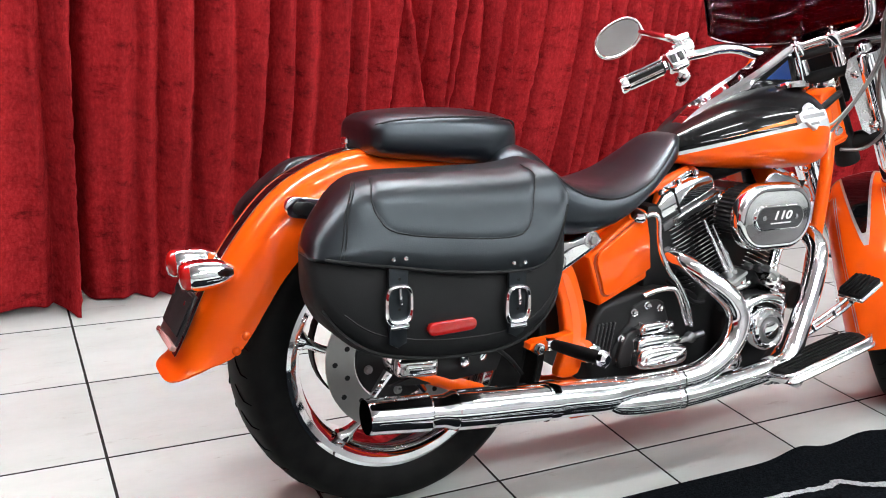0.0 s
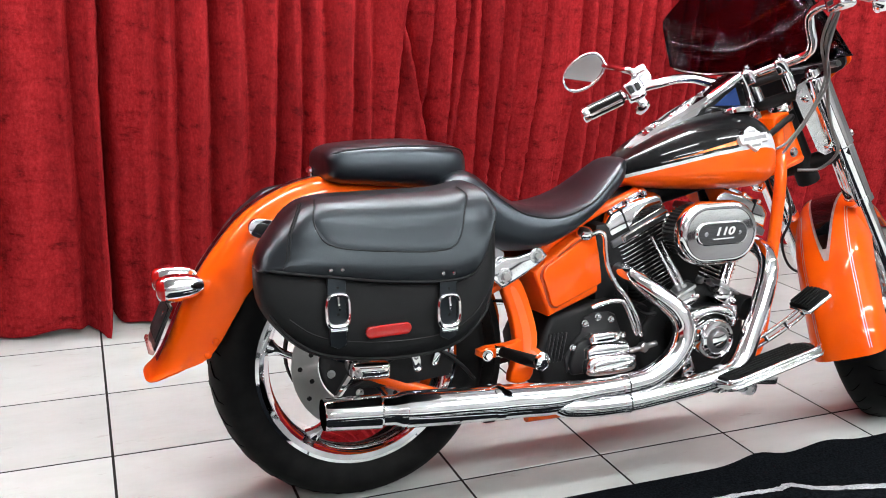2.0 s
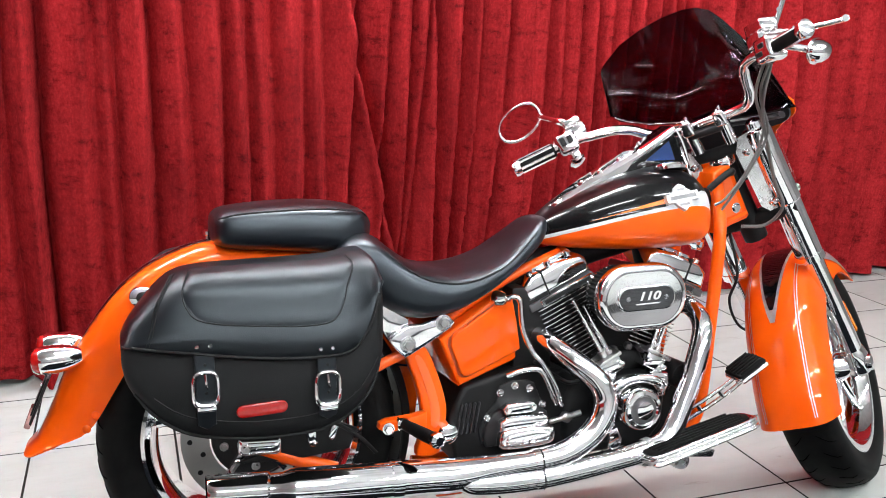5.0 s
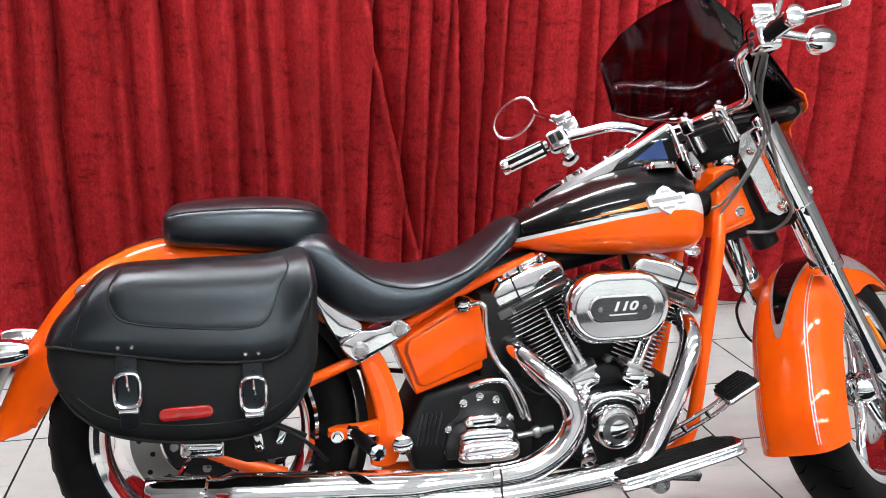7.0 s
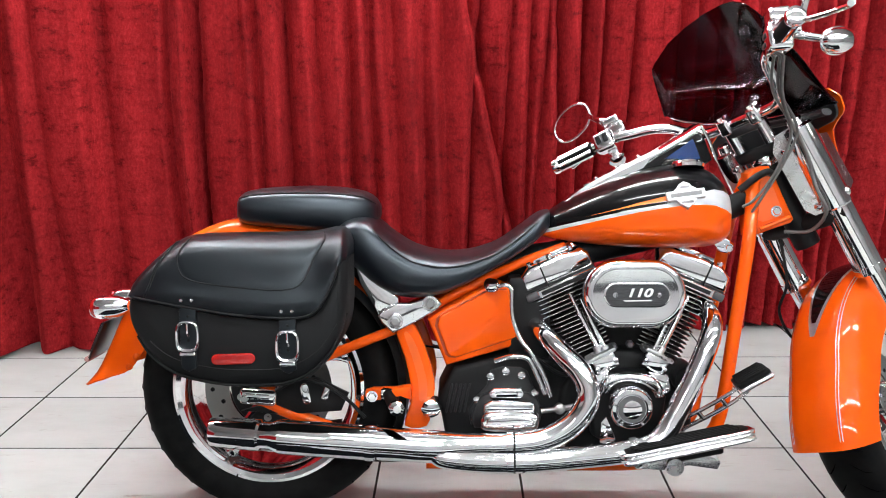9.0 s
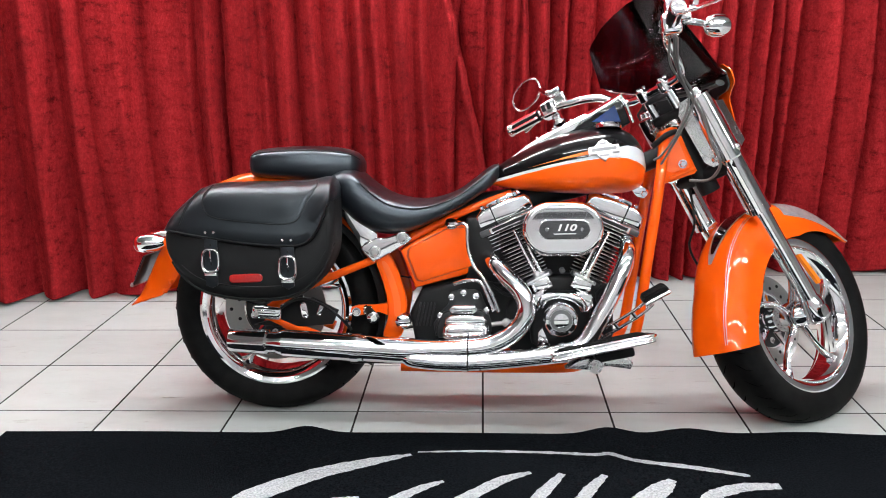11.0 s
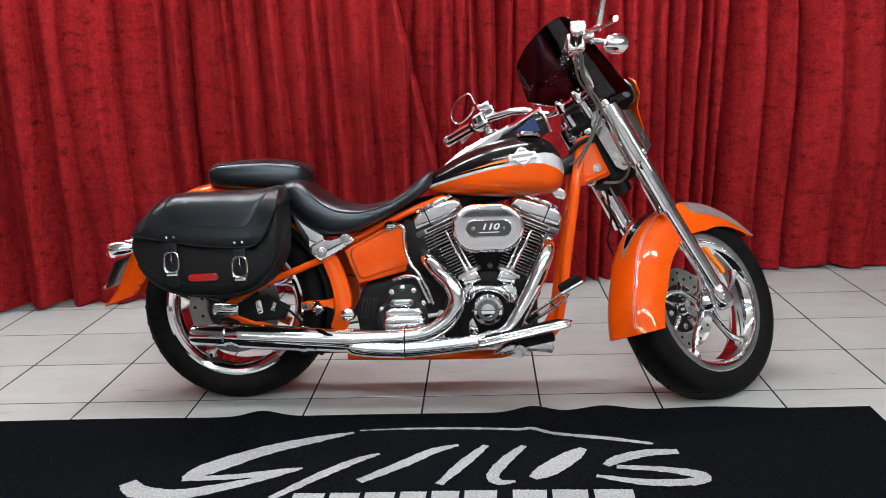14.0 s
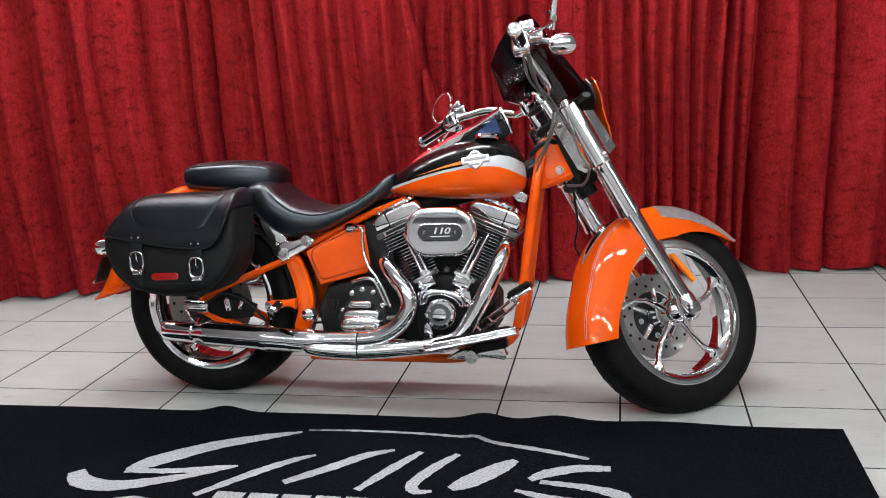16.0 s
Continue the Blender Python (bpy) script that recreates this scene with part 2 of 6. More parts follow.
def tube(points, radius, n=14, smooth=8, caps=True, bm=None, flat=1.0):
    """A pipe along a smooth line. radius: one number, or one for each given point."""
    radii = radius if isinstance(radius, (list, tuple)) else [radius] * len(points)
    line = [(*p, r) for p, r in zip(points, radii)]
    line = spline(line, smooth) if smooth > 1 and len(points) > 2 else [np.array(p, float) for p in line]
    P = [Vector(p[:3]) for p in line]
    rings, side = [], None
    for i, p in enumerate(P):
        d = (P[min(i + 1, len(P) - 1)] - P[max(i - 1, 0)]).normalized()
        if side is None:
            side = d.cross(Vector((0, 0, 1)) if abs(d.z) < 0.9 else Vector((0, 1, 0))).normalized()
        side = (side - d * side.dot(d)).normalized()
        up = d.cross(side)
        r = line[i][3]
        rings.append([p + side * (math.cos(a) * r) + up * (math.sin(a) * r * flat) for a in (2 * math.pi * k / n for k in range(n))])
    return loft(rings, True, caps, bm)


def lathe(profile, n=48, m=None, bm=None, close=False):
    """Turns (radius, y) pairs round the y axis."""
    bm = bm or bmesh.new()
    m = m or Matrix()
    rows = [[bm.verts.new(m @ Vector((r * math.cos(a), y, r * math.sin(a)))) for a in (2 * math.pi * k / n for k in range(n))] for r, y in profile]
    pairs = list(zip(rows, rows[1:])) + ([(rows[-1], rows[0])] if close else [])
    for a, b in pairs:
        for i in range(n):
            bm.faces.new((a[i], a[(i + 1) % n], b[(i + 1) % n], b[i]))
    if not close:
        for row in (rows[0][::-1], rows[-1]):
            bm.faces.new(row)
    return bm


def plate(outline, y0, y1, bevel=0.002, segs=2, bm=None, m=None):
    """A flat piece: an outline of (x, z) from y0 to y1 with rounded edges."""
    b = bmesh.new()
    lo = [b.verts.new((p[0], y0, p[1])) for p in outline]
    hi = [b.verts.new((p[0], y1, p[1])) for p in outline]
    n = len(lo)
    fa, fb = b.faces.new(lo[::-1]), b.faces.new(hi)
    for i in range(n):
        b.faces.new((lo[i], lo[(i + 1) % n], hi[(i + 1) % n], hi[i]))
    bmesh.ops.recalc_face_normals(b, faces=b.faces)
    if bevel:
        bmesh.ops.bevel(b, geom=list(fa.edges) + list(fb.edges), offset=bevel, segments=segs, affect="EDGES", profile=0.5)
    if m is not None:
        bmesh.ops.transform(b, matrix=m, verts=b.verts)
    return merge(bm, b)


def merge(bm, b):
    if bm is None:
        return b
    me = bpy.data.meshes.new("tmp")
    b.to_mesh(me)
    bm.from_mesh(me)
    b.free()
    bpy.data.meshes.remove(me)
    return bm


def box(size, m=None, bevel=0.004, segs=2, bm=None):
    b = bmesh.new()
    bmesh.ops.create_cube(b, size=1.0, matrix=Matrix.Diagonal((*size, 1)))
    if bevel:
        bmesh.ops.bevel(b, geom=list(b.edges), offset=bevel, segments=segs, affect="EDGES", profile=0.5)
    if m is not None:
        bmesh.ops.transform(b, matrix=m, verts=b.verts)
    return merge(bm, b)


def stadium(cx, cz, a, r, n=10, tilt=0.0):
    """A long rounded outline: half length a to the centres of its ends, radius r."""
    out = []
    for s in (1, -1):
        for k in range(n + 1):
            w = math.pi * (k / n - 0.5) + (0 if s > 0 else math.pi)
            x, z = s * a + r * math.cos(w), r * math.sin(w)
            out.append((cx + x * math.cos(tilt) - z * math.sin(tilt), cz + x * math.sin(tilt) + z * math.cos(tilt)))
    return out


def bolt(p, r=0.009, h=0.008, m=None, bm=None):
    """A domed hexagon bolt head that points to -y."""
    t = Matrix.Translation(p) @ (m or Matrix())
    b = bmesh.new()
    lathe([(r * 1.25, 0), (r * 1.25, -h * 0.25)], 18, t, b)
    lathe([(r, -h * 0.25), (r, -h * 0.8), (r * 0.8, -h), (r * 0.3, -h)], 6, t, b)
    return merge(bm, b)


def curve_at(keys, x):
    return float(np.interp(x, [k[0] for k in keys], [k[1] for k in keys]))


def eased(keys, n=10):
    return [tuple(p) for p in spline(keys, n)]


# ---- structure ----
TILE_W = 0.40
def ground():
    bm = bmesh.new()
    bmesh.ops.create_grid(bm, x_segments=1, y_segments=1, size=0.5, matrix=pose(0.4, -1.6, -0.0010) @ Matrix.Diagonal((14.0, 9.0, 1, 1)))
    return tagged(finish("floor", bm, GROUT), "white glazed ceramic tile floor with dark grout joints", "floor", kind="structure")


FLOOR = ground()


def walls():
    def slab(name, size, at, mat, label, cat):
        tagged(finish(name, box(size, pose(*at), 0.0), mat), label, cat, kind="structure")
    slab("wall_north", (14.4, 0.2, 3.4), (0.4, 2.9, 1.7), DARKWALL, "plain dark wall behind the red curtain", "wall")
    slab("wall_south", (14.4, 0.2, 3.4), (0.4, -6.2, 1.7), GREYWALL, "plain grey painted showroom wall", "wall")
    # unseen band, added only to give the chrome something dark to mirror
    slab("wall_foot_band", (14.0, 0.03, 0.30), (0.4, -6.084, 0.15), DARKWALL, "unseen dark band at the wall's foot, added for reflections in the chrome", "wall panel")
    slab("wall_west", (0.2, 9.3, 3.4), (-6.7, -1.6, 1.7), PLASTER, "plain pale painted side wall", "wall")
    slab("wall_east", (0.2, 9.3, 3.4), (7.5, -1.6, 1.7), GREYWALL, "plain grey painted end wall", "wall")
    slab("ceiling", (14.4, 9.3, 0.2), (0.4, -1.6, 3.5), CEILING, "plain pale grey ceiling", "ceiling")


walls()


def ceiling_lights():
    first = None
    # rows at -4.6 and x 4.5 are added, to brighten wall, chrome and floor
    for x, rows in ((-3.6, (0.8,)), (-2.6, (-4.6,)), (-2.0, (0.8,)), (-0.9, (-4.6, -3.0, -1.2)), (-0.4, (0.8,)), (0.9, (-4.6, -3.0, -1.2)), (2.7, (-4.6, -3.0, -1.2)), (4.5, (-3.0,))):
        for y in rows:
            m = pose(x, y, 3.05)
            if first is None:
                first = empty("ceiling_light", None, m)
                part("batten", box((1.30, 0.06, 0.05), pose(0, 0, 0.05), 0.006), PLASTER, first, "white metal batten")
                part("diffuser", box((1.25, 0.15, 0.035), pose(0, 0, 0.005), 0.008, 2), TUBE, first, "glowing white diffuser")
                for end in (-0.5, 0.5):
                    part("hanger", tube([(end, 0, 0.07), (end, 0, 0.36)], 0.004, 8, 1), PLASTER, first)
                tagged(first, "unseen hanging white batten with a glowing white diffuser, placed to light the room", "ceiling light", "ceiling lights")
            else:
                copy_thing(first, m)
            # second light, added beside the first to brighten the curtain's top
            if y > 0:
                copy_thing(first, pose(x, y + 0.18, 3.05))


ceiling_lights()


HANG = [(-7.0, 0.55), (-4.6, 0.85), (-2.75, 1.13), (-2.3, 1.235), (-2.05, 1.285), (-1.6, 1.36), (-1.0, 1.385), (-0.5, 1.42), (0.0, 1.465), (0.4, 1.54), (0.9, 1.595), (1.3, 1.63), (1.9, 1.665), (5.6, 1.95)]


def folds(rng, x0, x1, creases):
    """The seen creases, and uneven ones of the same kind further out on both sides."""
    out = list(creases)
    x = creases[0][0] - 0.3
    while x > x0:
        out.append((x, 0.02, rng.uniform(0.03, 0.07), rng.uniform(0.02, 0.045)))
        x -= rng.uniform(0.12, 0.42)
    x = creases[-1][0] + 0.25
    while x < x1:
        out.append((x, 0.02, rng.uniform(0.03, 0.07), rng.uniform(0.015, 0.035)))
        x += rng.uniform(0.12, 0.42)
    return out


def curtain(name, x0, x1, seed, creases, label):
    """A hanging velvet panel: flat stretches that swell to a ridge and drop into creases (x, lean, width, depth)."""
    rng = random.Random(seed)
    cr = np.array(folds(rng, x0, x1, creases))
    phase = np.array([rng.uniform(0, 6.28) for _ in cr])
    nx, nz = int((x1 - x0) / 0.0065), 130
    xs = np.linspace(x0, x1, nx + 1)
    base = np.interp(xs, [h[0] for h in HANG], [h[1] for h in HANG])
    jag = np.random.RandomState(seed).uniform(-1, 1, (nz + 1, len(cr)))
    verts, faces = [], []
    for k in range(nz + 1):
        z = 0.010 + 3.29 * (k / nz) ** 1.25
        wob = 0.010 * np.sin(1.6 * z + xs * 2.0) + 0.005 * np.sin(4.3 * z + xs * 5.0)
        # the belly above the hem is made up, to shade the curtain's foot
        y = base - 0.13 * (1 - math.exp(-(z / 0.60) ** 2)) + 0.018 * np.sin(xs * 5.3 + seed + 0.3 * z) + 0.010 * np.sin(xs * 13.0 + 0.5 * z + 1.0) + 0.006 * np.sin(xs * 29.0 + 1.1 * z)
        for (c, lean, w, d), ph, jg in zip(cr, phase, jag[k]):
            w = 0.92 * w * (1.0 + 0.25 * math.sin(1.9 * z + ph))
            d = 1.3 * d * (0.85 + 0.3 * math.sin(1.3 * z + ph * 2)) * (1.0 + 0.3 * math.exp(-2.5 * z))
            u = (xs + wob - (c + lean * (z - 0.9) + 0.0026 * jg)) / w
            rise = np.exp(np.minimum(u, 0) / 0.9)
            drop = np.cos(np.pi * np.clip(u, 0, 1))
            back = np.exp(-np.maximum(u - 1, 0) / 0.9)
            y = y - d * (1.5 * np.where(u < 0, rise, np.where(u < 1, drop, -back)) - 0.6 * np.exp(-((u - 0.8) / 0.9) ** 2))
        hem = (0.010 * np.sin(xs * 8.0 + seed) + 0.008 * np.sin(xs * 21.0)) * math.exp(-z * 12)
        verts += [(float(a), float(b), max(0.003, z + float(h))) for a, b, h in zip(xs, y, hem)]
    for k in range(nz):
        for i in range(nx):
            a = k * (nx + 1) + i
            faces.append((a, a + 1, a + nx + 2, a + nx + 1))
    me = bpy.data.meshes.new(name)
    me.from_pydata(verts, [], faces)
    me.materials.append(VELVET)
    me.shade_smooth()
    ob = new(name, me)
    sol = ob.modifiers.new("thickness", "SOLIDIFY")
    sol.thickness, sol.offset = 0.004, 1.0
    return tagged(ob, label, "curtain", "red velvet curtains")


LEFT_FOLDS = [(-2.78, 0.03, 0.075, 0.034), (-2.51, 0.02, 0.075, 0.034), (-2.30, 0.04, 0.075, 0.036), (-2.15, 0.03, 0.06, 0.022), (-1.95, 0.02, 0.07, 0.020), (-1.66, 0.01, 0.03, 0.016), (-1.575, 0.0, 0.030, 0.052),
              (-1.42, 0.02, 0.05, 0.018), (-1.345, 0.0, 0.04, 0.014), (-1.245, 0.01, 0.05, 0.036), (-1.125, 0.0, 0.05, 0.022), (-1.01, 0.02, 0.045, 0.020), (-0.92, 0.0, 0.04, 0.016), (-0.85, 0.0, 0.045, 0.022),
              (-0.73, 0.01, 0.045, 0.022), (-0.65, 0.0, 0.035, 0.016), (-0.53, 0.06, 0.024, 0.034), (-0.46, -0.20, 0.022, 0.024), (-0.395, 0.03, 0.024, 0.022), (-0.315, 0.02, 0.025, 0.024),
              (-0.265, 0.05, 0.022, 0.020), (-0.20, -0.03, 0.022, 0.024), (-0.12, 0.0, 0.024, 0.036), (-0.04, 0.03, 0.022, 0.024), (0.065, 0.04, 0.025, 0.036)]
RIGHT_FOLDS = [(0.245, 0.02, 0.030, 0.024), (0.33, 0.0, 0.026, 0.022), (0.41, 0.01, 0.030, 0.026), (0.49, 0.0, 0.026, 0.020), (0.56, 0.0, 0.026, 0.022), (0.63, 0.0, 0.026, 0.026),
               (0.70, -0.01, 0.024, 0.024), (0.77, 0.01, 0.026, 0.026), (0.85, 0.02, 0.028, 0.026), (0.91, 0.01, 0.024, 0.026), (0.965, 0.02, 0.045, 0.050),
               (1.165, -0.02, 0.05, 0.018), (1.32, -0.02, 0.04, 0.020), (1.54, -0.03, 0.05, 0.016), (1.73, -0.02, 0.05, 0.014)]
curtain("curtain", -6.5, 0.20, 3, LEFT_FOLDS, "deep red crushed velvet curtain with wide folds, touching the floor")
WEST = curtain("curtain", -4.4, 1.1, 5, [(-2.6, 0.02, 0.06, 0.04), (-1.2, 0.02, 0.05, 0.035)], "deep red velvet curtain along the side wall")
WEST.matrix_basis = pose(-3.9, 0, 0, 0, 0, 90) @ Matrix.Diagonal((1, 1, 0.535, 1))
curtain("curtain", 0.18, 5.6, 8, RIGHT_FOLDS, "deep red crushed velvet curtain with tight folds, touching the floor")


def mat():
    root = empty("floor_mat", None, pose(0, 0, 0))
    x0, x1, y0, y1 = -1.86, 1.058, -1.55, -0.172
    nx, ny = 120, 36
    rows = []
    def top(x, y):
        e = math.exp(-((y - y1) / 0.05) ** 2)
        w = sum(h * math.exp(-((x - c) / s) ** 2) for c, s, h in ((-0.93, 0.07, 0.022), (-0.03, 0.07, 0.022), (0.20, 0.09, 0.018), (0.55, 0.15, 0.008)))
        return 0.009 + e * w + 0.0012 * math.sin(x * 7 + y * 5)
    bm = bmesh.new()
    grid = [[bm.verts.new((x0 + (x1 - x0) * i / nx, y0 + (y1 - y0) * j / ny, top(x0 + (x1 - x0) * i / nx, y0 + (y1 - y0) * j / ny))) for i in range(nx + 1)] for j in range(ny + 1)]
    for j in range(ny):
        for i in range(nx):
            bm.faces.new((grid[j][i], grid[j][i + 1], grid[j + 1][i + 1], grid[j + 1][i]))
    rim = [grid[0][i] for i in range(nx + 1)] + [grid[j][nx] for j in range(1, ny + 1)] + [grid[ny][i] for i in range(nx - 1, -1, -1)] + [grid[j][0] for j in range(ny - 1, 0, -1)]
    low = [bm.verts.new((v.co.x, v.co.y, max(0.0015, v.co.z - 0.008))) for v in rim]
    for i in range(len(rim)):
        j = (i + 1) % len(rim)
        bm.faces.new((rim[i], low[i], low[j], rim[j]))
    part("carpet", bm, CARPET, root)
    return tagged(root, "black carpet showroom mat with pale lettering, lying on the tiles", "floor mat"), top


MAT, mat_top = mat()

# ---- the motorcycle: x forward from the rear axle, y to its left side, z up ----
LEAN_LEFT = 7.0
BIKE = empty("motorcycle", None, pose(-1.018, 0.039, -0.002, -LEAN_LEFT, 0, 0) @ Matrix.Scale(0.9875, 4))
tagged(BIKE, "orange and black cruiser motorcycle with chrome engine, on its stand", "motorcycle")

RAKE, STEER = 28.7, 39.5
AXIS = Vector((-math.sin(radians(RAKE)), 0, math.cos(radians(RAKE))))
AHEAD = Vector((math.cos(radians(RAKE)), 0, math.sin(radians(RAKE))))
NECK = Vector((1.295, 0, 0.787))
TURNED = Matrix.Translation(NECK) @ Matrix.Rotation(radians(STEER), 4, AXIS) @ Matrix.Translation(-NECK)
FRONT = Vector((1.604, 0, 0.295))
REAR = Vector((-0.036, 0.040, 0.335))


def fork_point(up, ahead, side):
    """A point by its height along the steering axis, its distance ahead of it and to the right."""
    return NECK + AXIS * up + AHEAD * ahead + Vector((0, -side, 0))


# darker strips laid on the tyre, painting the shade of tread grooves
TREAD = material("tread_groove_shade", (0.0012, 0.0012, 0.0012), 0.9, spec=0.0)
GROOVES = []


def wheel(name, centre, radius, half, rim_r, xf, label, spoke_turn, curl=1.0):
    m = (xf or Matrix()) @ Matrix.Translation(centre)
    root = empty(name, BIKE, m)
    root["label"] = label
    q = (radius - rim_r)
    prof = [(rim_r - 0.012, -half * 0.72), (rim_r + 0.006, -half * 0.86), (rim_r + q * 0.35, -half * 0.99), (rim_r + q * 0.6, -half),
            (rim_r + q * 0.82, -half * 0.86), (rim_r + q * 0.94, -half * 0.6), (radius, -half * 0.2)]
    prof = prof + [(r, -y) for r, y in prof[::-1]]
    tyre = part("tyre", lathe(prof, 96, close=True), RUBBER, root, "black road tyre")
    for k in range(36):
        a = 2 * math.pi * k / 36
        for sg in (1, -1):
            pts = []
            for f, da in ((0.25, 0.0), (0.45, 0.05), (0.62, 0.085), (0.80, 0.10)):
                b = a + sg * 0.087 + da
                rr = curve_at([(0.0, radius), (0.2, radius), (0.6, rim_r + q * 0.94), (0.86, rim_r + q * 0.82)], f) + 0.0004
                pts.append((rr * math.cos(b), sg * half * f, rr * math.sin(b)))
            GROOVES.append((name, pts))
    bm = bmesh.new()
    for who, pts in GROOVES:
        if who == name:
            tube(pts, [0.0012, 0.0026, 0.0026, 0.0012], 6, 1, True, bm, 0.3)
    tagged(part("tread_groove_strips", bm, TREAD, tyre), kind="stuff")
    lip = [(rim_r + 0.002, -half * 0.72), (rim_r + 0.004, -half * 0.86), (rim_r - 0.004, -half * 0.89), (rim_r - 0.016, -half * 0.84),
           (rim_r - 0.021, -half * 0.60), (rim_r - 0.034, -half * 0.45), (rim_r - 0.036, 0)]
    lip = lip + [(r, -y) for r, y in lip[-2::-1]]
    part("rim", lathe(lip + [(rim_r - 0.006, half * 0.7), (rim_r - 0.006, -half * 0.7)], 96, close=True), CHROME, root, "chrome wheel rim")
    part("hub", lathe([(0.016, -half - 0.01), (0.034, -half * 0.9), (0.045, -half * 0.6), (0.045, half * 0.6), (0.034, half * 0.9), (0.016, half)], 32), CHROME, root, "chrome hub")
    for k in range(5):
        a = 2 * math.pi * k / 5 + spoke_turn
        c, d = math.cos(a), math.sin(a)
        sec = []
        for r, w, bend, dep in ((0.028, 0.026, 0.0, 0.028), (0.060, 0.018, 0.006, 0.022), (0.110, 0.0140, 0.014, 0.018), (0.160, 0.0150, 0.012, 0.018), (rim_r - 0.052, 0.022, 0.004, 0.020), (rim_r - 0.036, 0.040, 0.0, 0.026), (rim_r - 0.024, 0.056, 0.0, 0.028)):
            y = -half * 0.50 - 0.010 * math.sin(r * 14)
            ring = []
            for u, v in ((-0.50, 1.0), (-0.50, 0.25), (-0.30, 0.0), (0.0, -0.15), (0.30, 0.0), (0.50, 0.25), (0.50, 1.0)):
                t = u * w + bend * curl
                ring.append((c * r - d * t, y + v * dep, d * r + c * t))
            sec.append(ring)
        sec = [[tuple(p) for p in ring] for ring in zip(*[spline([r[i] for r in sec], 4) for i in range(7)])]
        part("spoke", loft(sec), CHROME, root, "sculpted chrome spoke")
    return root


def disc(parent, r, side, holes=10):
    bm = bmesh.new()
    lathe([(r * 0.62, side - 0.003), (r, side - 0.003), (r, side + 0.003), (r * 0.62, side + 0.003)], 64, None, bm, True)
    d = part("brake_disc", bm, ROTOR, parent, "drilled steel brake disc")
    part("disc_centre", lathe([(0.030, side), (r * 0.58, side), (r * 0.60, side + 0.004), (0.030, side + 0.004)], 40, None, None, True), CASE, d, "dark disc carrier plate")
    # black plugs on the disc paint the dark inside of drilled holes
    hole = None
    for k in range(24):
        a = 2 * math.pi * k / 24
        rr = r * (0.74 if k % 2 else 0.88)
        if hole is None:
            hole = part("drill_hole_plug", lathe([(0.006, side - 0.0036), (0.006, side + 0.0036)], 8), CAST, d)
        else:
            h = new("drill_hole_plug", hole.data)
            h.parent = d
            hole_ob = h
        (hole if k == 0 else hole_ob).location = (rr * math.cos(a), 0, rr * math.sin(a))
    b = bmesh.new()
    for k in range(5):
        a = 2 * math.pi * k / 5 + 0.3
        tube([(0.04 * math.cos(a), side, 0.04 * math.sin(a)), (r * 0.66 * math.cos(a), side, r * 0.66 * math.sin(a))], [0.012, 0.008], 8, 1, True, b)
    part("carrier", b, CHROME, d)
    for k in range(5):
        a = 2 * math.pi * k / 5 + 0.9
        part("disc_bolt", bolt((r * 0.45 * math.cos(a), side - 0.004, r * 0.45 * math.sin(a)), 0.008, 0.006), STEEL, d)
    return d


RW = wheel("rear_wheel", REAR, 0.337, 0.094, 0.242, None, "rear wheel with black tyre, chrome rim and sculpted spokes", 0.39)
disc(RW, 0.163, -0.078)
FW = wheel("front_wheel", FRONT + Vector((-0.006, -0.012, 0.002)), 0.333, 0.072, 0.240, TURNED, "front wheel with black tyre, chrome rim and sculpted spokes", 0.52, -1.6)
disc(FW, 0.146, 0.075)


def shell_fender(crest, edge, half, m=None, n=11, power=0.62):
    """A fender: a crest line in the middle plane and an edge line on each side, joined by a rounded section, with thickness."""
    rows = []
    for c, e in zip(crest, edge):
        row = []
        for k in range(-n, n + 1):
            a = math.pi / 2 * abs(k) / n
            w = math.copysign(half * math.sin(a) ** power, k)
            d = (1 - math.cos(a)) ** 1.15
            row.append((c[0] + (e[0] - c[0]) * d, -w, c[1] + (e[1] - c[1]) * d))
        rows.append(row)
    bm = loft(rows, False)
    bmesh.ops.recalc_face_normals(bm, faces=bm.faces)
    bmesh.ops.solidify(bm, geom=bm.faces[:], thickness=0.004)
    return bm


def resample(points, n):
    P = [np.array(p, float) for p in spline(points, 12)]
    L = np.r_[0, np.cumsum([np.linalg.norm(b - a) for a, b in zip(P, P[1:])])]
    return [tuple(np.interp(s, L, [p[k] for p in P]) for k in range(len(P[0]))) for s in np.linspace(0, L[-1], n)]


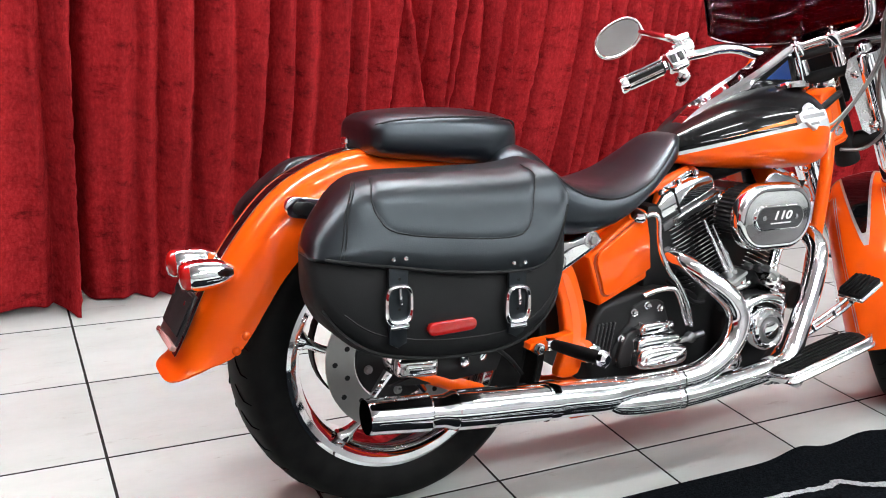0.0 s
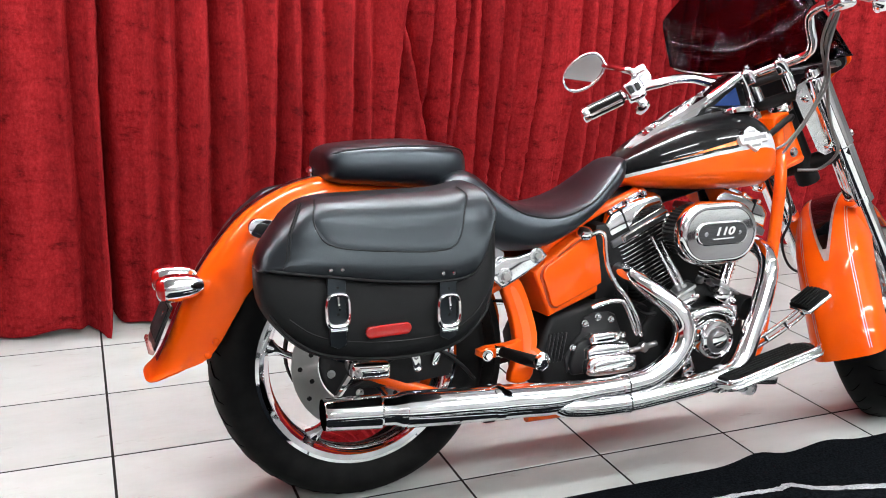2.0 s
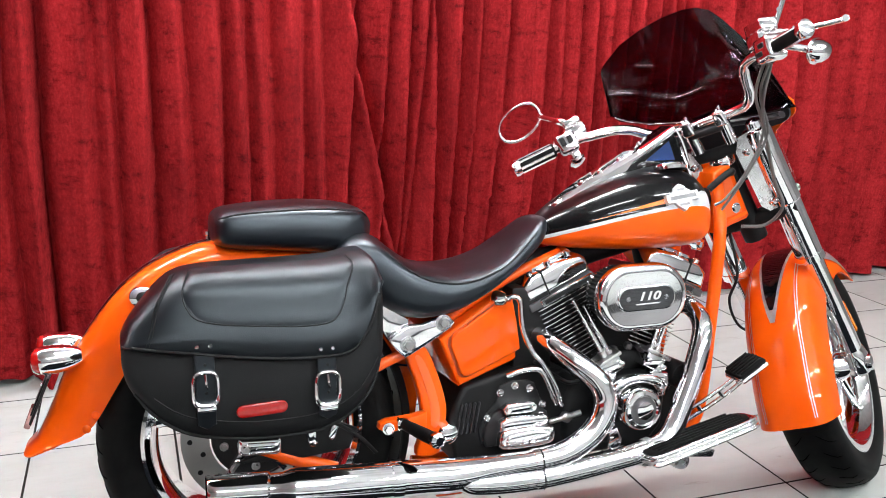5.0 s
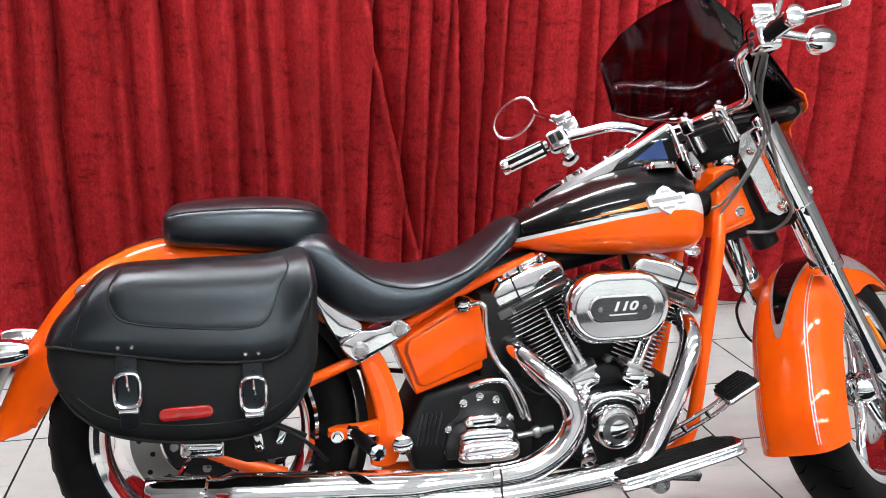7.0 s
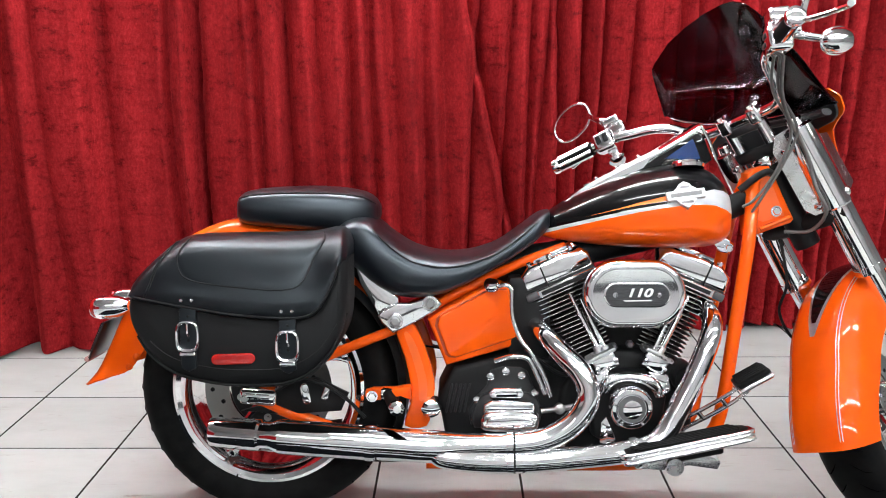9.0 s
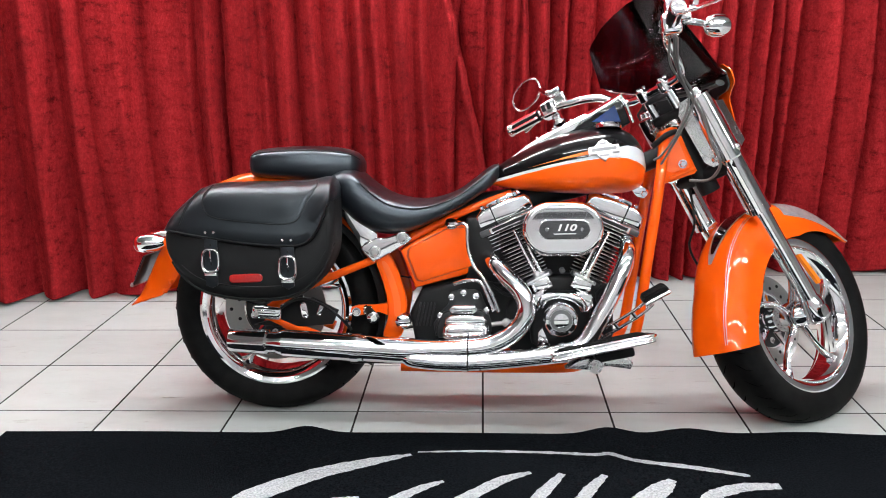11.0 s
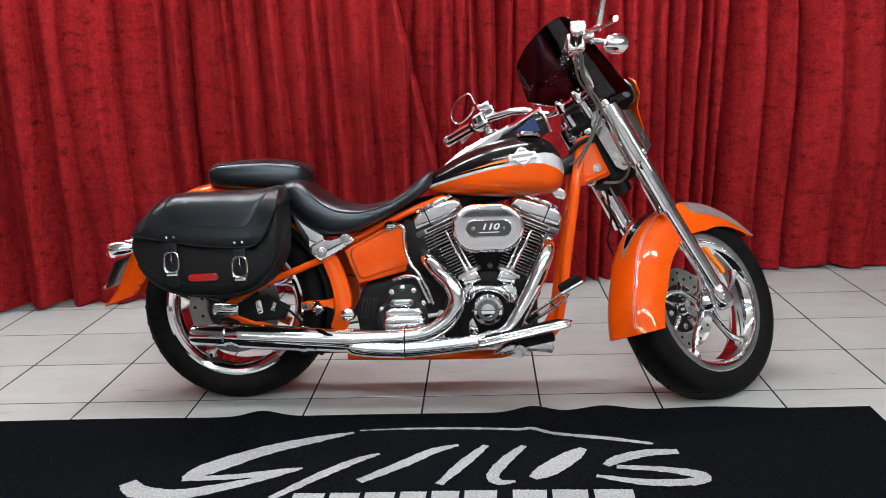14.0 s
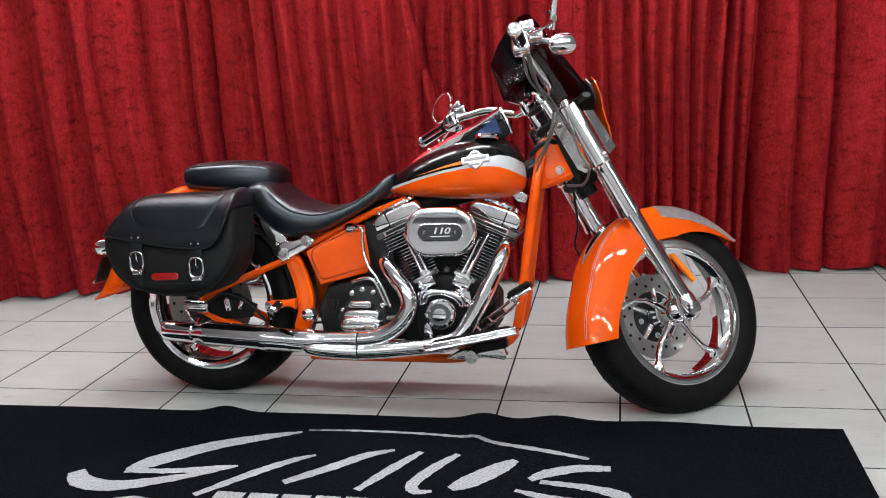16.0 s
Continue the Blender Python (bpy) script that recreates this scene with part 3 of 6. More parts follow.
def rear_fender():
    crest = resample([(0.30, 0.66), (0.16, 0.735), (0.03, 0.768), (-0.11, 0.772), (-0.21, 0.742), (-0.29, 0.692), (-0.36, 0.612), (-0.415, 0.525), (-0.455, 0.44), (-0.485, 0.38), (-0.515, 0.345)], 48)
    edge = resample([(0.30, 0.56), (0.17, 0.59), (0.04, 0.61), (-0.08, 0.62), (-0.17, 0.612), (-0.235, 0.585), (-0.285, 0.535), (-0.325, 0.475), (-0.36, 0.42), (-0.395, 0.385), (-0.47, 0.365)], 48)
    body = part("rear_fender", shell_fender(crest, edge, 0.094), ORANGE, BIKE, "glossy orange rear fender with black crest")
    part("black_stripe", fender_strip(crest, edge, 0.094, 12, 46, -4.5, 4.5, 0.0015), BLACKP, body, "black painted crest")
    for s in (1, -1):
        part("pinstripe", fender_strip(crest, edge, 0.094, 12, 46, 4.5, 5.6, 0.0016, side=s), SILVERP, body, "thin silver pinstripe")
    for x, z in ((-0.378, 0.427), (-0.397, 0.399)):
        part("rivet", lathe([(0.0085, 0.004), (0.0085, -0.001), (0.006, -0.004), (0.002, -0.005)], 16, Matrix.Translation((x + 0.012, -0.0945, z))), ORANGE, body)
    ring = stadium(-0.239, 0.667, 0.026, 0.021, 8, -0.15)
    part("docking_trim", plate(ring, -0.100, -0.080, 0.003), CHROME, body, "oval chrome docking point")
    part("docking_socket", plate(stadium(-0.237, 0.666, 0.022, 0.0125, 8, -0.15), -0.1015, -0.08, 0.001), PLASTIC, body)
    body.location = (0.0, 0.032, 0.0)


def fender_lines():
    """The front fender's crest and edge, as points round the front axle, from its tip to its tail."""
    crest, edge = [], []
    n = 52
    for k in range(n + 1):
        a = radians(43.5 + (197 - 43.5) * k / n)
        f = k / n
        r = 0.350 + 0.012 * math.sin(math.pi * min(1, f * 1.25)) + 0.03 * max(0, (f - 0.78) / 0.22) ** 1.5
        depth = 0.03 + 0.075 * min(1, f * 3.2) + 0.02 * math.sin(math.pi * f)
        c = (FRONT.x + r * math.cos(a), FRONT.z + 0.006 + r * math.sin(a))
        if f > 0.8:
            c = (c[0] - 0.014 * (f - 0.8) / 0.2, c[1])
        crest.append(c)
        z = c[1] - depth * math.sin(a) * (1 if f < 0.85 else 1.0 - 0.5 * (f - 0.85) / 0.15)
        edge.append((c[0] - depth * math.cos(a), max(z, FRONT.z + 0.232) if f < 0.38 else z))
    return crest, edge


def fender_strip(crest, edge, half, i0, i1, a0, a1, lift, power=0.62, side=1, taper=False):
    """A painted band that follows a fender's section between two angles, just proud of it."""
    rows = []
    for n, (c, e) in enumerate(list(zip(crest, edge))[i0:i1]):
        row = []
        k = 1.0 - (0.97 if taper is True else taper) * n / (i1 - i0 - 1)
        for a in np.linspace(a0 * k, a1 * k, 5 if a1 - a0 < 60 else 49) + 1e-4:
            w = half * math.copysign(math.sin(radians(abs(a))) ** power, a)
            d = (1 - math.cos(radians(a))) ** 1.15
            x, z = c[0] + (e[0] - c[0]) * d, c[1] + (e[1] - c[1]) * d
            out = Vector((c[0] - e[0], 0, c[1] - e[1])).normalized()
            u = math.sin(radians(abs(a)))
            row.append((x + out.x * lift * (1 - u * 0.6), -(w + math.copysign(lift * u, w)) * side, z + out.z * lift * (1 - u * 0.6)))
        rows.append(row)
    return loft(rows, False)


def front_fender():
    crest, edge = fender_lines()
    body = part("front_fender", shell_fender(crest, edge, 0.104), ORANGE, BIKE, "glossy orange front fender with silver striping", TURNED)
    part("silver_stripe", fender_strip(crest, edge, 0.104, 0, 20, -87, 87, 0.0018, taper=0.34), SILVERP, body, "silver painted crest")
    part("silver_point", fender_strip(crest, edge, 0.104, 18, 38, -19, 19, 0.0014, taper=True), SILVERP, body, "silver edge of the painted point")
    part("black_point", fender_strip(crest, edge, 0.104, 18, 36, -15, 15, 0.0024, taper=True), BLACKP, body, "black painted point")
    for s in (1, -1):
        part("pinstripe", fender_strip(crest, edge, 0.104, 26, 52, 24, 25.2, 0.0016, side=s), SILVERP, body, "thin silver pinstripe")
        part("pinstripe", fender_strip(crest, edge, 0.104, 26, 52, 28, 29.2, 0.0016, side=s), SILVERP, body, "thin silver pinstripe")


rear_fender()
front_fender()


def tank_paint():
    """Two-tone paint: orange below a swept line, a silver stripe that widens to the front, a thin orange streak, black above."""
    m = material("two_tone_tank_paint", (0.5, 0.1, 0.01), 0.32, 0.0, 0.6, 0.02, 0.05)
    tc = m.node_tree.nodes.new("ShaderNodeTexCoord")
    sepr = m.node_tree.nodes.new("ShaderNodeSeparateXYZ")
    link(m, tc.outputs["Object"], sepr.inputs[0])
    def unit(out, a, b):
        n = node(m, "ShaderNodeMapRange")
        n.inputs[1].default_value, n.inputs[2].default_value = a, b
        link(m, out, n.inputs[0])
        return n.outputs[0]
    fx, fz = unit(sepr.outputs[0], 0.655, 1.135), unit(sepr.outputs[2], 0.69, 0.91)
    xs = (0.655, 0.70, 0.76, 0.82, 0.88, 0.94, 0.99, 1.03, 1.06, 1.09, 1.11, 1.135)
    low = lambda x: curve_at(eased([(0.655, 0.731), (0.76, 0.763), (0.88, 0.793), (0.99, 0.810), (1.06, 0.808), (1.11, 0.786), (1.135, 0.766)]), x)
    silver = lambda x: low(x) + 0.009 + 0.034 * min(1, max(0, (x - 0.95) / 0.13))
    def above(line):
        stops = [((x - 0.655) / 0.48, ((line(x) - 0.69) / 0.22,) * 3) for x in xs]
        n = m.node_tree.nodes.new("ShaderNodeMath")
        n.operation = "GREATER_THAN"
        link(m, fz, n.inputs[0])
        link(m, ramp(m, fx, stops), n.inputs[1])
        return n.outputs[0]
    def over(mask, a, colour):
        mix = m.node_tree.nodes.new("ShaderNodeMix")
        mix.data_type = "RGBA"
        link(m, mask, mix.inputs[0])
        link(m, a, mix.inputs[6])
        mix.inputs[7].default_value = (*colour, 1)
        return mix.outputs[2]
    c = ramp(m, noise_tex(m, 9.0), [(0.3, (0.76, 0.080, 0.002)), (0.7, (0.84, 0.100, 0.003))])
    c = over(above(low), c, (0.52, 0.53, 0.55))
    c = over(above(silver), c, (0.0025, 0.0025, 0.003))
    c = over(above(lambda x: silver(x) + 0.007), c, (0.80, 0.20, 0.05))
    c = over(above(lambda x: silver(x) + 0.007 + 0.011 * max(0, min(1, (x - 0.80) / 0.14, (1.0 - x) / 0.03))), c, (0.0025, 0.0025, 0.003))
    link(m, c, bsdf(m).inputs["Base Color"])
    return m


TANKP = tank_paint()


def fuel_tank():
    """Rings across the bike from the rear of the tank to its front."""
    top = eased([(0.66, 0.775), (0.76, 0.835), (0.86, 0.878), (0.95, 0.90), (1.02, 0.905), (1.08, 0.885), (1.12, 0.84), (1.135, 0.79)])
    low = eased([(0.655, 0.725), (0.76, 0.708), (0.86, 0.70), (0.95, 0.697), (1.02, 0.697), (1.08, 0.702), (1.12, 0.722), (1.135, 0.765)])
    wid = eased([(0.655, 0.035), (0.70, 0.07), (0.78, 0.122), (0.88, 0.160), (0.98, 0.177), (1.06, 0.163), (1.11, 0.113), (1.135, 0.03)])
    rings = []
    xs = list(np.linspace(0.66, 1.134, 110))
    for x in xs:
        t, l, w = curve_at(top, x), curve_at(low, x), curve_at(wid, x)
        mid = l + (t - l) * 0.38
        ring = []
        for k in range(120):
            a = 2 * math.pi * k / 120
            cy, cz = math.cos(a), math.sin(a)
            y = w * math.copysign(abs(cy) ** 0.75, cy)
            z = mid + ((t - mid) if cz > 0 else (mid - l)) * math.copysign(abs(cz) ** 0.8, cz)
            ring.append((x, y, z))
        rings.append(ring)
    bm = loft(rings)
    tank = part("fuel_tank", bm, TANKP, BIKE, "fuel tank, orange below and black above a silver stripe", None, 60)
    return tank


TANK = fuel_tank()


def seat_body(stations, name, label, mat=SEATHIDE):
    """Rings across the bike: (x, low, top, half width, crown)."""
    rings = []
    for x, l, t, w, crown in [tuple(s) for s in spline(stations, 6)]:
        ring = []
        for k in range(28):
            a = 2 * math.pi * k / 28
            cy, cz = math.cos(a), math.sin(a)
            y = w * math.copysign(abs(cy) ** 0.6, cy)
            mid = l + (t - l) * 0.45
            z = mid + ((t - mid) if cz > 0 else (mid - l)) * math.copysign(abs(cz) ** 0.55, cz) + (crown * (1 - (y / max(w, 1e-4)) ** 2) if cz > 0 else 0)
            ring.append((x, y, z))
        rings.append(ring)
    return part(name, loft(rings), mat, BIKE, label, None, 70)


SEAT = [(0.150, 0.70, 0.748, 0.080, 0), (0.165, 0.665, 0.768, 0.120, 0), (0.20, 0.645, 0.780, 0.137, 0), (0.24, 0.612, 0.770, 0.150, 0.004), (0.285, 0.588, 0.734, 0.158, 0.004), (0.34, 0.578, 0.700, 0.165, 0.003), (0.41, 0.588, 0.682, 0.165, 0.002),
        (0.48, 0.618, 0.684, 0.155, 0.002), (0.55, 0.655, 0.706, 0.130, 0.003), (0.61, 0.690, 0.746, 0.105, 0.005), (0.655, 0.722, 0.780, 0.085, 0.005), (0.680, 0.748, 0.792, 0.060, 0.0)]
seat_body(SEAT, "seat", "black leather solo seat")
seat_body([(-0.106, 0.774, 0.814, 0.055, 0), (-0.098, 0.763, 0.832, 0.092, 0), (-0.070, 0.754, 0.842, 0.110, 0.003), (0.015, 0.746, 0.848, 0.122, 0.004), (0.10, 0.737, 0.848, 0.124, 0.005),
           (0.17, 0.730, 0.844, 0.116, 0.003), (0.215, 0.734, 0.836, 0.098, 0.0), (0.238, 0.748, 0.822, 0.075, 0.0), (0.250, 0.770, 0.804, 0.048, 0.0)], "passenger_seat", "black leather passenger pad on the rear fender").location.y = 0.034

BAG_LOW = eased([(-0.306, 0.575), (-0.296, 0.530), (-0.262, 0.475), (-0.21, 0.432), (-0.15, 0.412), (-0.05, 0.402), (0.068, 0.411), (0.142, 0.453), (0.190, 0.528), (0.202, 0.60)])
BAG_TOP = eased([(-0.306, 0.625), (-0.290, 0.655), (-0.250, 0.700), (-0.205, 0.736), (-0.15, 0.747), (-0.05, 0.749), (0.10, 0.752), (0.165, 0.763), (0.190, 0.756), (0.202, 0.725)])
BAG_SPLIT = eased([(-0.306, 0.612), (-0.26, 0.605), (-0.19, 0.594), (-0.046, 0.574), (0.09, 0.569), (0.14, 0.588), (0.172, 0.645), (0.188, 0.690), (0.202, 0.700)])
BAG_IN = eased([(-0.306, 0.205), (-0.285, 0.180), (-0.25, 0.155), (-0.20, 0.140), (0.15, 0.140), (0.202, 0.145)])
BAG_OUT = eased([(-0.306, 0.258), (-0.291, 0.276), (-0.24, 0.290), (-0.157, 0.300), (-0.04, 0.315), (0.071, 0.325), (0.15, 0.325), (0.186, 0.312), (0.202, 0.285)])
LID = ((0.40, 0.03), (0.58, 0.09), (0.70, 0.17), (0.80, 0.28), (0.90, 0.46), (0.97, 0.63))


def saddlebag(side):
    root = empty("saddlebag", BIKE)
    root["label"] = "black leather saddlebag with two buckled straps"
    body, lid = [], []
    for x in np.concatenate((np.linspace(-0.305, -0.25, 14), np.linspace(-0.24, 0.16, 30), np.linspace(0.165, 0.201, 12))):
        lo, hi, sp, out = (curve_at(k, x) for k in (BAG_LOW, BAG_TOP, BAG_SPLIT, BAG_OUT))
        sp = max(sp, lo + 0.01)
        inner = curve_at(BAG_IN, x)
        r = min(0.045, (sp - lo) * 0.45)
        ring = [(inner, sp + 0.004), (out - 0.012, sp + 0.004), (out - 0.004, sp - 0.02 if sp - lo > 0.05 else (sp + lo) / 2)]
        ring += [(out - r * (1 - math.cos(a)), lo + r * (1 - math.sin(a))) for a in (radians(d) for d in (0, 25, 50, 75, 90))]
        ring += [(inner, lo)]
        body.append([(x, -y * side, z) for y, z in ring])
        hi = max(hi, sp + 0.012)
        h = hi - sp
        ring = [(inner, sp)]
        ring += [(inner, hi - h * 0.06), (inner + 0.012, hi)] + [(inner + (out - inner) * a, hi - h * b) for a, b in LID] + [(out + 0.006, hi - h * 0.78), (out + 0.009, sp + 0.004), (out + 0.003, sp - 0.002), (out - 0.01, sp)]
        lid.append([(x, -y * side, z) for y, z in ring])
    part("body", loft(body), LEATHER2, root, "matt black leather body", None, 50)
    part("lid", loft(lid), LEATHER, root, "smooth black leather lid", None, 60)
    return root


BAG_R = saddlebag(1)
saddlebag(-1)

def bag_fittings():
    root = BAG_R
    for x in (-0.157, 0.072):
        o = curve_at(BAG_OUT, x) + 0.004
        sp = curve_at(BAG_SPLIT, x)
        strap = part("strap", plate([(x - 0.019, sp + 0.01), (x + 0.019, sp + 0.01), (x + 0.017, 0.455), (x, 0.446), (x - 0.017, 0.455)], -o - 0.004, -o + 0.004, 0.0015), LEATHER, root, "black leather strap")
        zc = 0.517 - 0.075 * (x + 0.042)
        def ring(hx, hz, dz):
            turn = [2 * math.pi * k / 44 for k in range(44)]
            return [(x + hx * math.copysign(abs(math.cos(w)) ** 0.62, math.cos(w)), zc + dz + hz * math.copysign(abs(math.sin(w)) ** 0.62, math.sin(w))) for w in turn]
        outer = ring(0.0280, 0.0385, 0.0)
        inner = ring(0.0195, 0.0275, 0.002)
        b = bmesh.new()
        ys = (-o - 0.004, -o - 0.012)
        def between(f):
            return [(p[0] + (q[0] - p[0]) * f, p[1] + (q[1] - p[1]) * f) for p, q in zip(outer, inner)]
        rows = [[b.verts.new((p[0], ys[0] - h, p[1])) for p in between(f)] for f, h in ((0.0, 0.0), (0.06, 0.005), (0.25, 0.0085), (0.5, 0.0098), (0.75, 0.0085), (0.94, 0.005), (1.0, 0.0))]
        n = len(outer)
        for r0, r1 in zip(rows, rows[1:] + rows[:1]):
            for i in range(n):
                b.faces.new((r0[i], r0[(i + 1) % n], r1[(i + 1) % n], r1[i]))
        buckle = part("buckle", b, CHROME, strap, "chrome oval buckle")
        part("buckle_pin", tube([(x, -o - 0.010, zc + 0.03), (x + 0.001, -o - 0.012, zc + 0.012), (x + 0.003, -o - 0.008, zc + 0.002)], 0.0026, 8, 3), CHROME, strap)
        part("keeper", box((0.036, 0.010, 0.010), pose(x, -o - 0.008, zc - 0.038), 0.002), CHROME, strap, "chrome strap keeper")
        for dz in (-0.008, 0.047):
            part("strap_hole", lathe([(0.003, -0.0008), (0.003, 0.0)], 10, Matrix.Translation((x + 0.001, -o - 0.0045, zc + dz))), CAST, strap)
        for dx in (-0.012, 0.012):
            part("rivet", lathe([(0.0042, 0.003), (0.0042, 0.0), (0.0025, -0.002)], 12, Matrix.Translation((x + dx, -o - 0.010, sp + 0.02))), CHROME, root, "small steel rivet")
    o = curve_at(BAG_OUT, -0.055)
    ref = plate(stadium(-0.054, 0.477, 0.037, 0.0125, 10, 0.03), -o - 0.008, -o + 0.004, 0.003, 3)
    part("reflector", ref, REDLENS, root, "oval red plastic reflector")
    # welt along the lid's lower edge, seam of the raised panel on the lid, cord round the outer face
    pts = [(x, -curve_at(BAG_OUT, x) - 0.009, curve_at(BAG_SPLIT, x) + 0.004) for x in np.linspace(-0.285, 0.185, 20)]
    part("lid_binding", tube(pts, 0.003, 8, 3), LEATHER2, root)
    def on_lid(x, f):
        hi, sp, out = curve_at(BAG_TOP, x), curve_at(BAG_SPLIT, x), curve_at(BAG_OUT, x)
        h = hi - sp
        inner = curve_at(BAG_IN, x)
        prof = [(inner + (out - inner) * a, hi - h * b) for a, b in LID[:4] + LID[5:]] + [(out + 0.009, sp + 0.004)]
        i = min(4, int(f * 5))
        t = f * 5 - i
        return (x, -(prof[i][0] + (prof[i + 1][0] - prof[i][0]) * t) - 0.001, prof[i][1] + (prof[i + 1][1] - prof[i][1]) * t + 0.001)
    edge = [tuple(p) for p in spline([(-0.172, 0.02), (-0.180, 0.25), (-0.188, 0.50), (-0.184, 0.68), (-0.152, 0.785), (-0.04, 0.805), (0.06, 0.81), (0.102, 0.77), (0.127, 0.62), (0.147, 0.32), (0.142, 0.02)], 4)]
    part("lid_seam", tube([on_lid(x, f) for x, f in edge], 0.0014, 6, 1), LEATHER2, root, "stitched seam round the raised lid panel")
    inside = [tuple(p) for p in spline([(x * 0.99, 0.02 + (f - 0.02) * 0.99) for x, f in edge], 1)]
    rows = []
    for k, lift in ((1.0, -0.001), (0.975, 0.0014), (0.93, 0.0024), (0.86, 0.0028), (0.75, 0.0029), (0.5, 0.0029), (0.25, 0.0029), (0.02, 0.0029)):
        rows.append([Vector(on_lid(-0.02 + (x + 0.02) * k, 0.03 + (f - 0.03) * k)) + Vector((0, -0.7, 0.7)) * lift for x, f in inside])
    part("lid_panel", loft(rows, False, False), LEATHER, root, "raised leather panel on the lid")
    for x0, x1 in ((-0.205, -0.262), (-0.199, -0.256)):
        part("end_seam", tube([on_lid(x0 + (x1 - x0) * f, f) for f in (0.02, 0.2, 0.4, 0.6, 0.8, 0.97)], 0.0014, 6, 4), LEATHER2, root, "stitched seam of the lid's end panel")
    cord = [(x, -curve_at(BAG_OUT, x) + 0.012, curve_at(BAG_LOW, x) + 0.012) for x in np.linspace(-0.285, 0.198, 22)]
    part("edge_piping", tube(cord, 0.0035, 8, 3), LEATHER2, root)
    line = [(x, -curve_at(BAG_OUT, x) - 0.0005, max(curve_at(BAG_LOW, x) + 0.05, 0.0)) for x in np.linspace(-0.25, 0.18, 14)]
    part("stitching", tube(line, 0.0012, 5, 3), THREAD, root)


bag_fittings()


def seat_trim():
    def on_seat(x, a):
        l, t, w = (curve_at([(q[0], q[k]) for q in SEAT], x) for k in (1, 2, 3))
        mid = l + (t - l) * 0.45
        return (x, -w * math.cos(radians(a)) ** 0.6 - 0.0005, mid + (t - mid) * math.sin(radians(a)) ** 0.55)
    line = [on_seat(x, a) for x, a in ((0.19, 55), (0.22, 48), (0.25, 41), (0.285, 34), (0.335, 27), (0.38, 24), (0.42, 23), (0.465, 22), (0.51, 21), (0.55, 21), (0.60, 22), (0.635, 26), (0.665, 36))]
    part("seat_seam", tube(line, 0.0022, 6, 4), LEATHER2, BIKE)
    part("seat_seam", tube([(-0.094, -0.086, 0.824), (-0.055, -0.108, 0.834), (0.04, -0.119, 0.839), (0.13, -0.117, 0.838), (0.19, -0.105, 0.832), (0.222, -0.088, 0.824), (0.242, -0.055, 0.808)], 0.0022, 6, 6), LEATHER2, BIKE).location.y = 0.034
    part("seat_knob", lathe([(0.006, 0.0), (0.006, 0.008), (0.012, 0.010), (0.012, 0.018), (0.006, 0.022)], 16, Matrix.Translation((-0.110, 0.07, 0.770)) @ Matrix.Rotation(radians(90), 4, "X")), CHROME, BIKE, "chrome seat screw")


seat_trim()


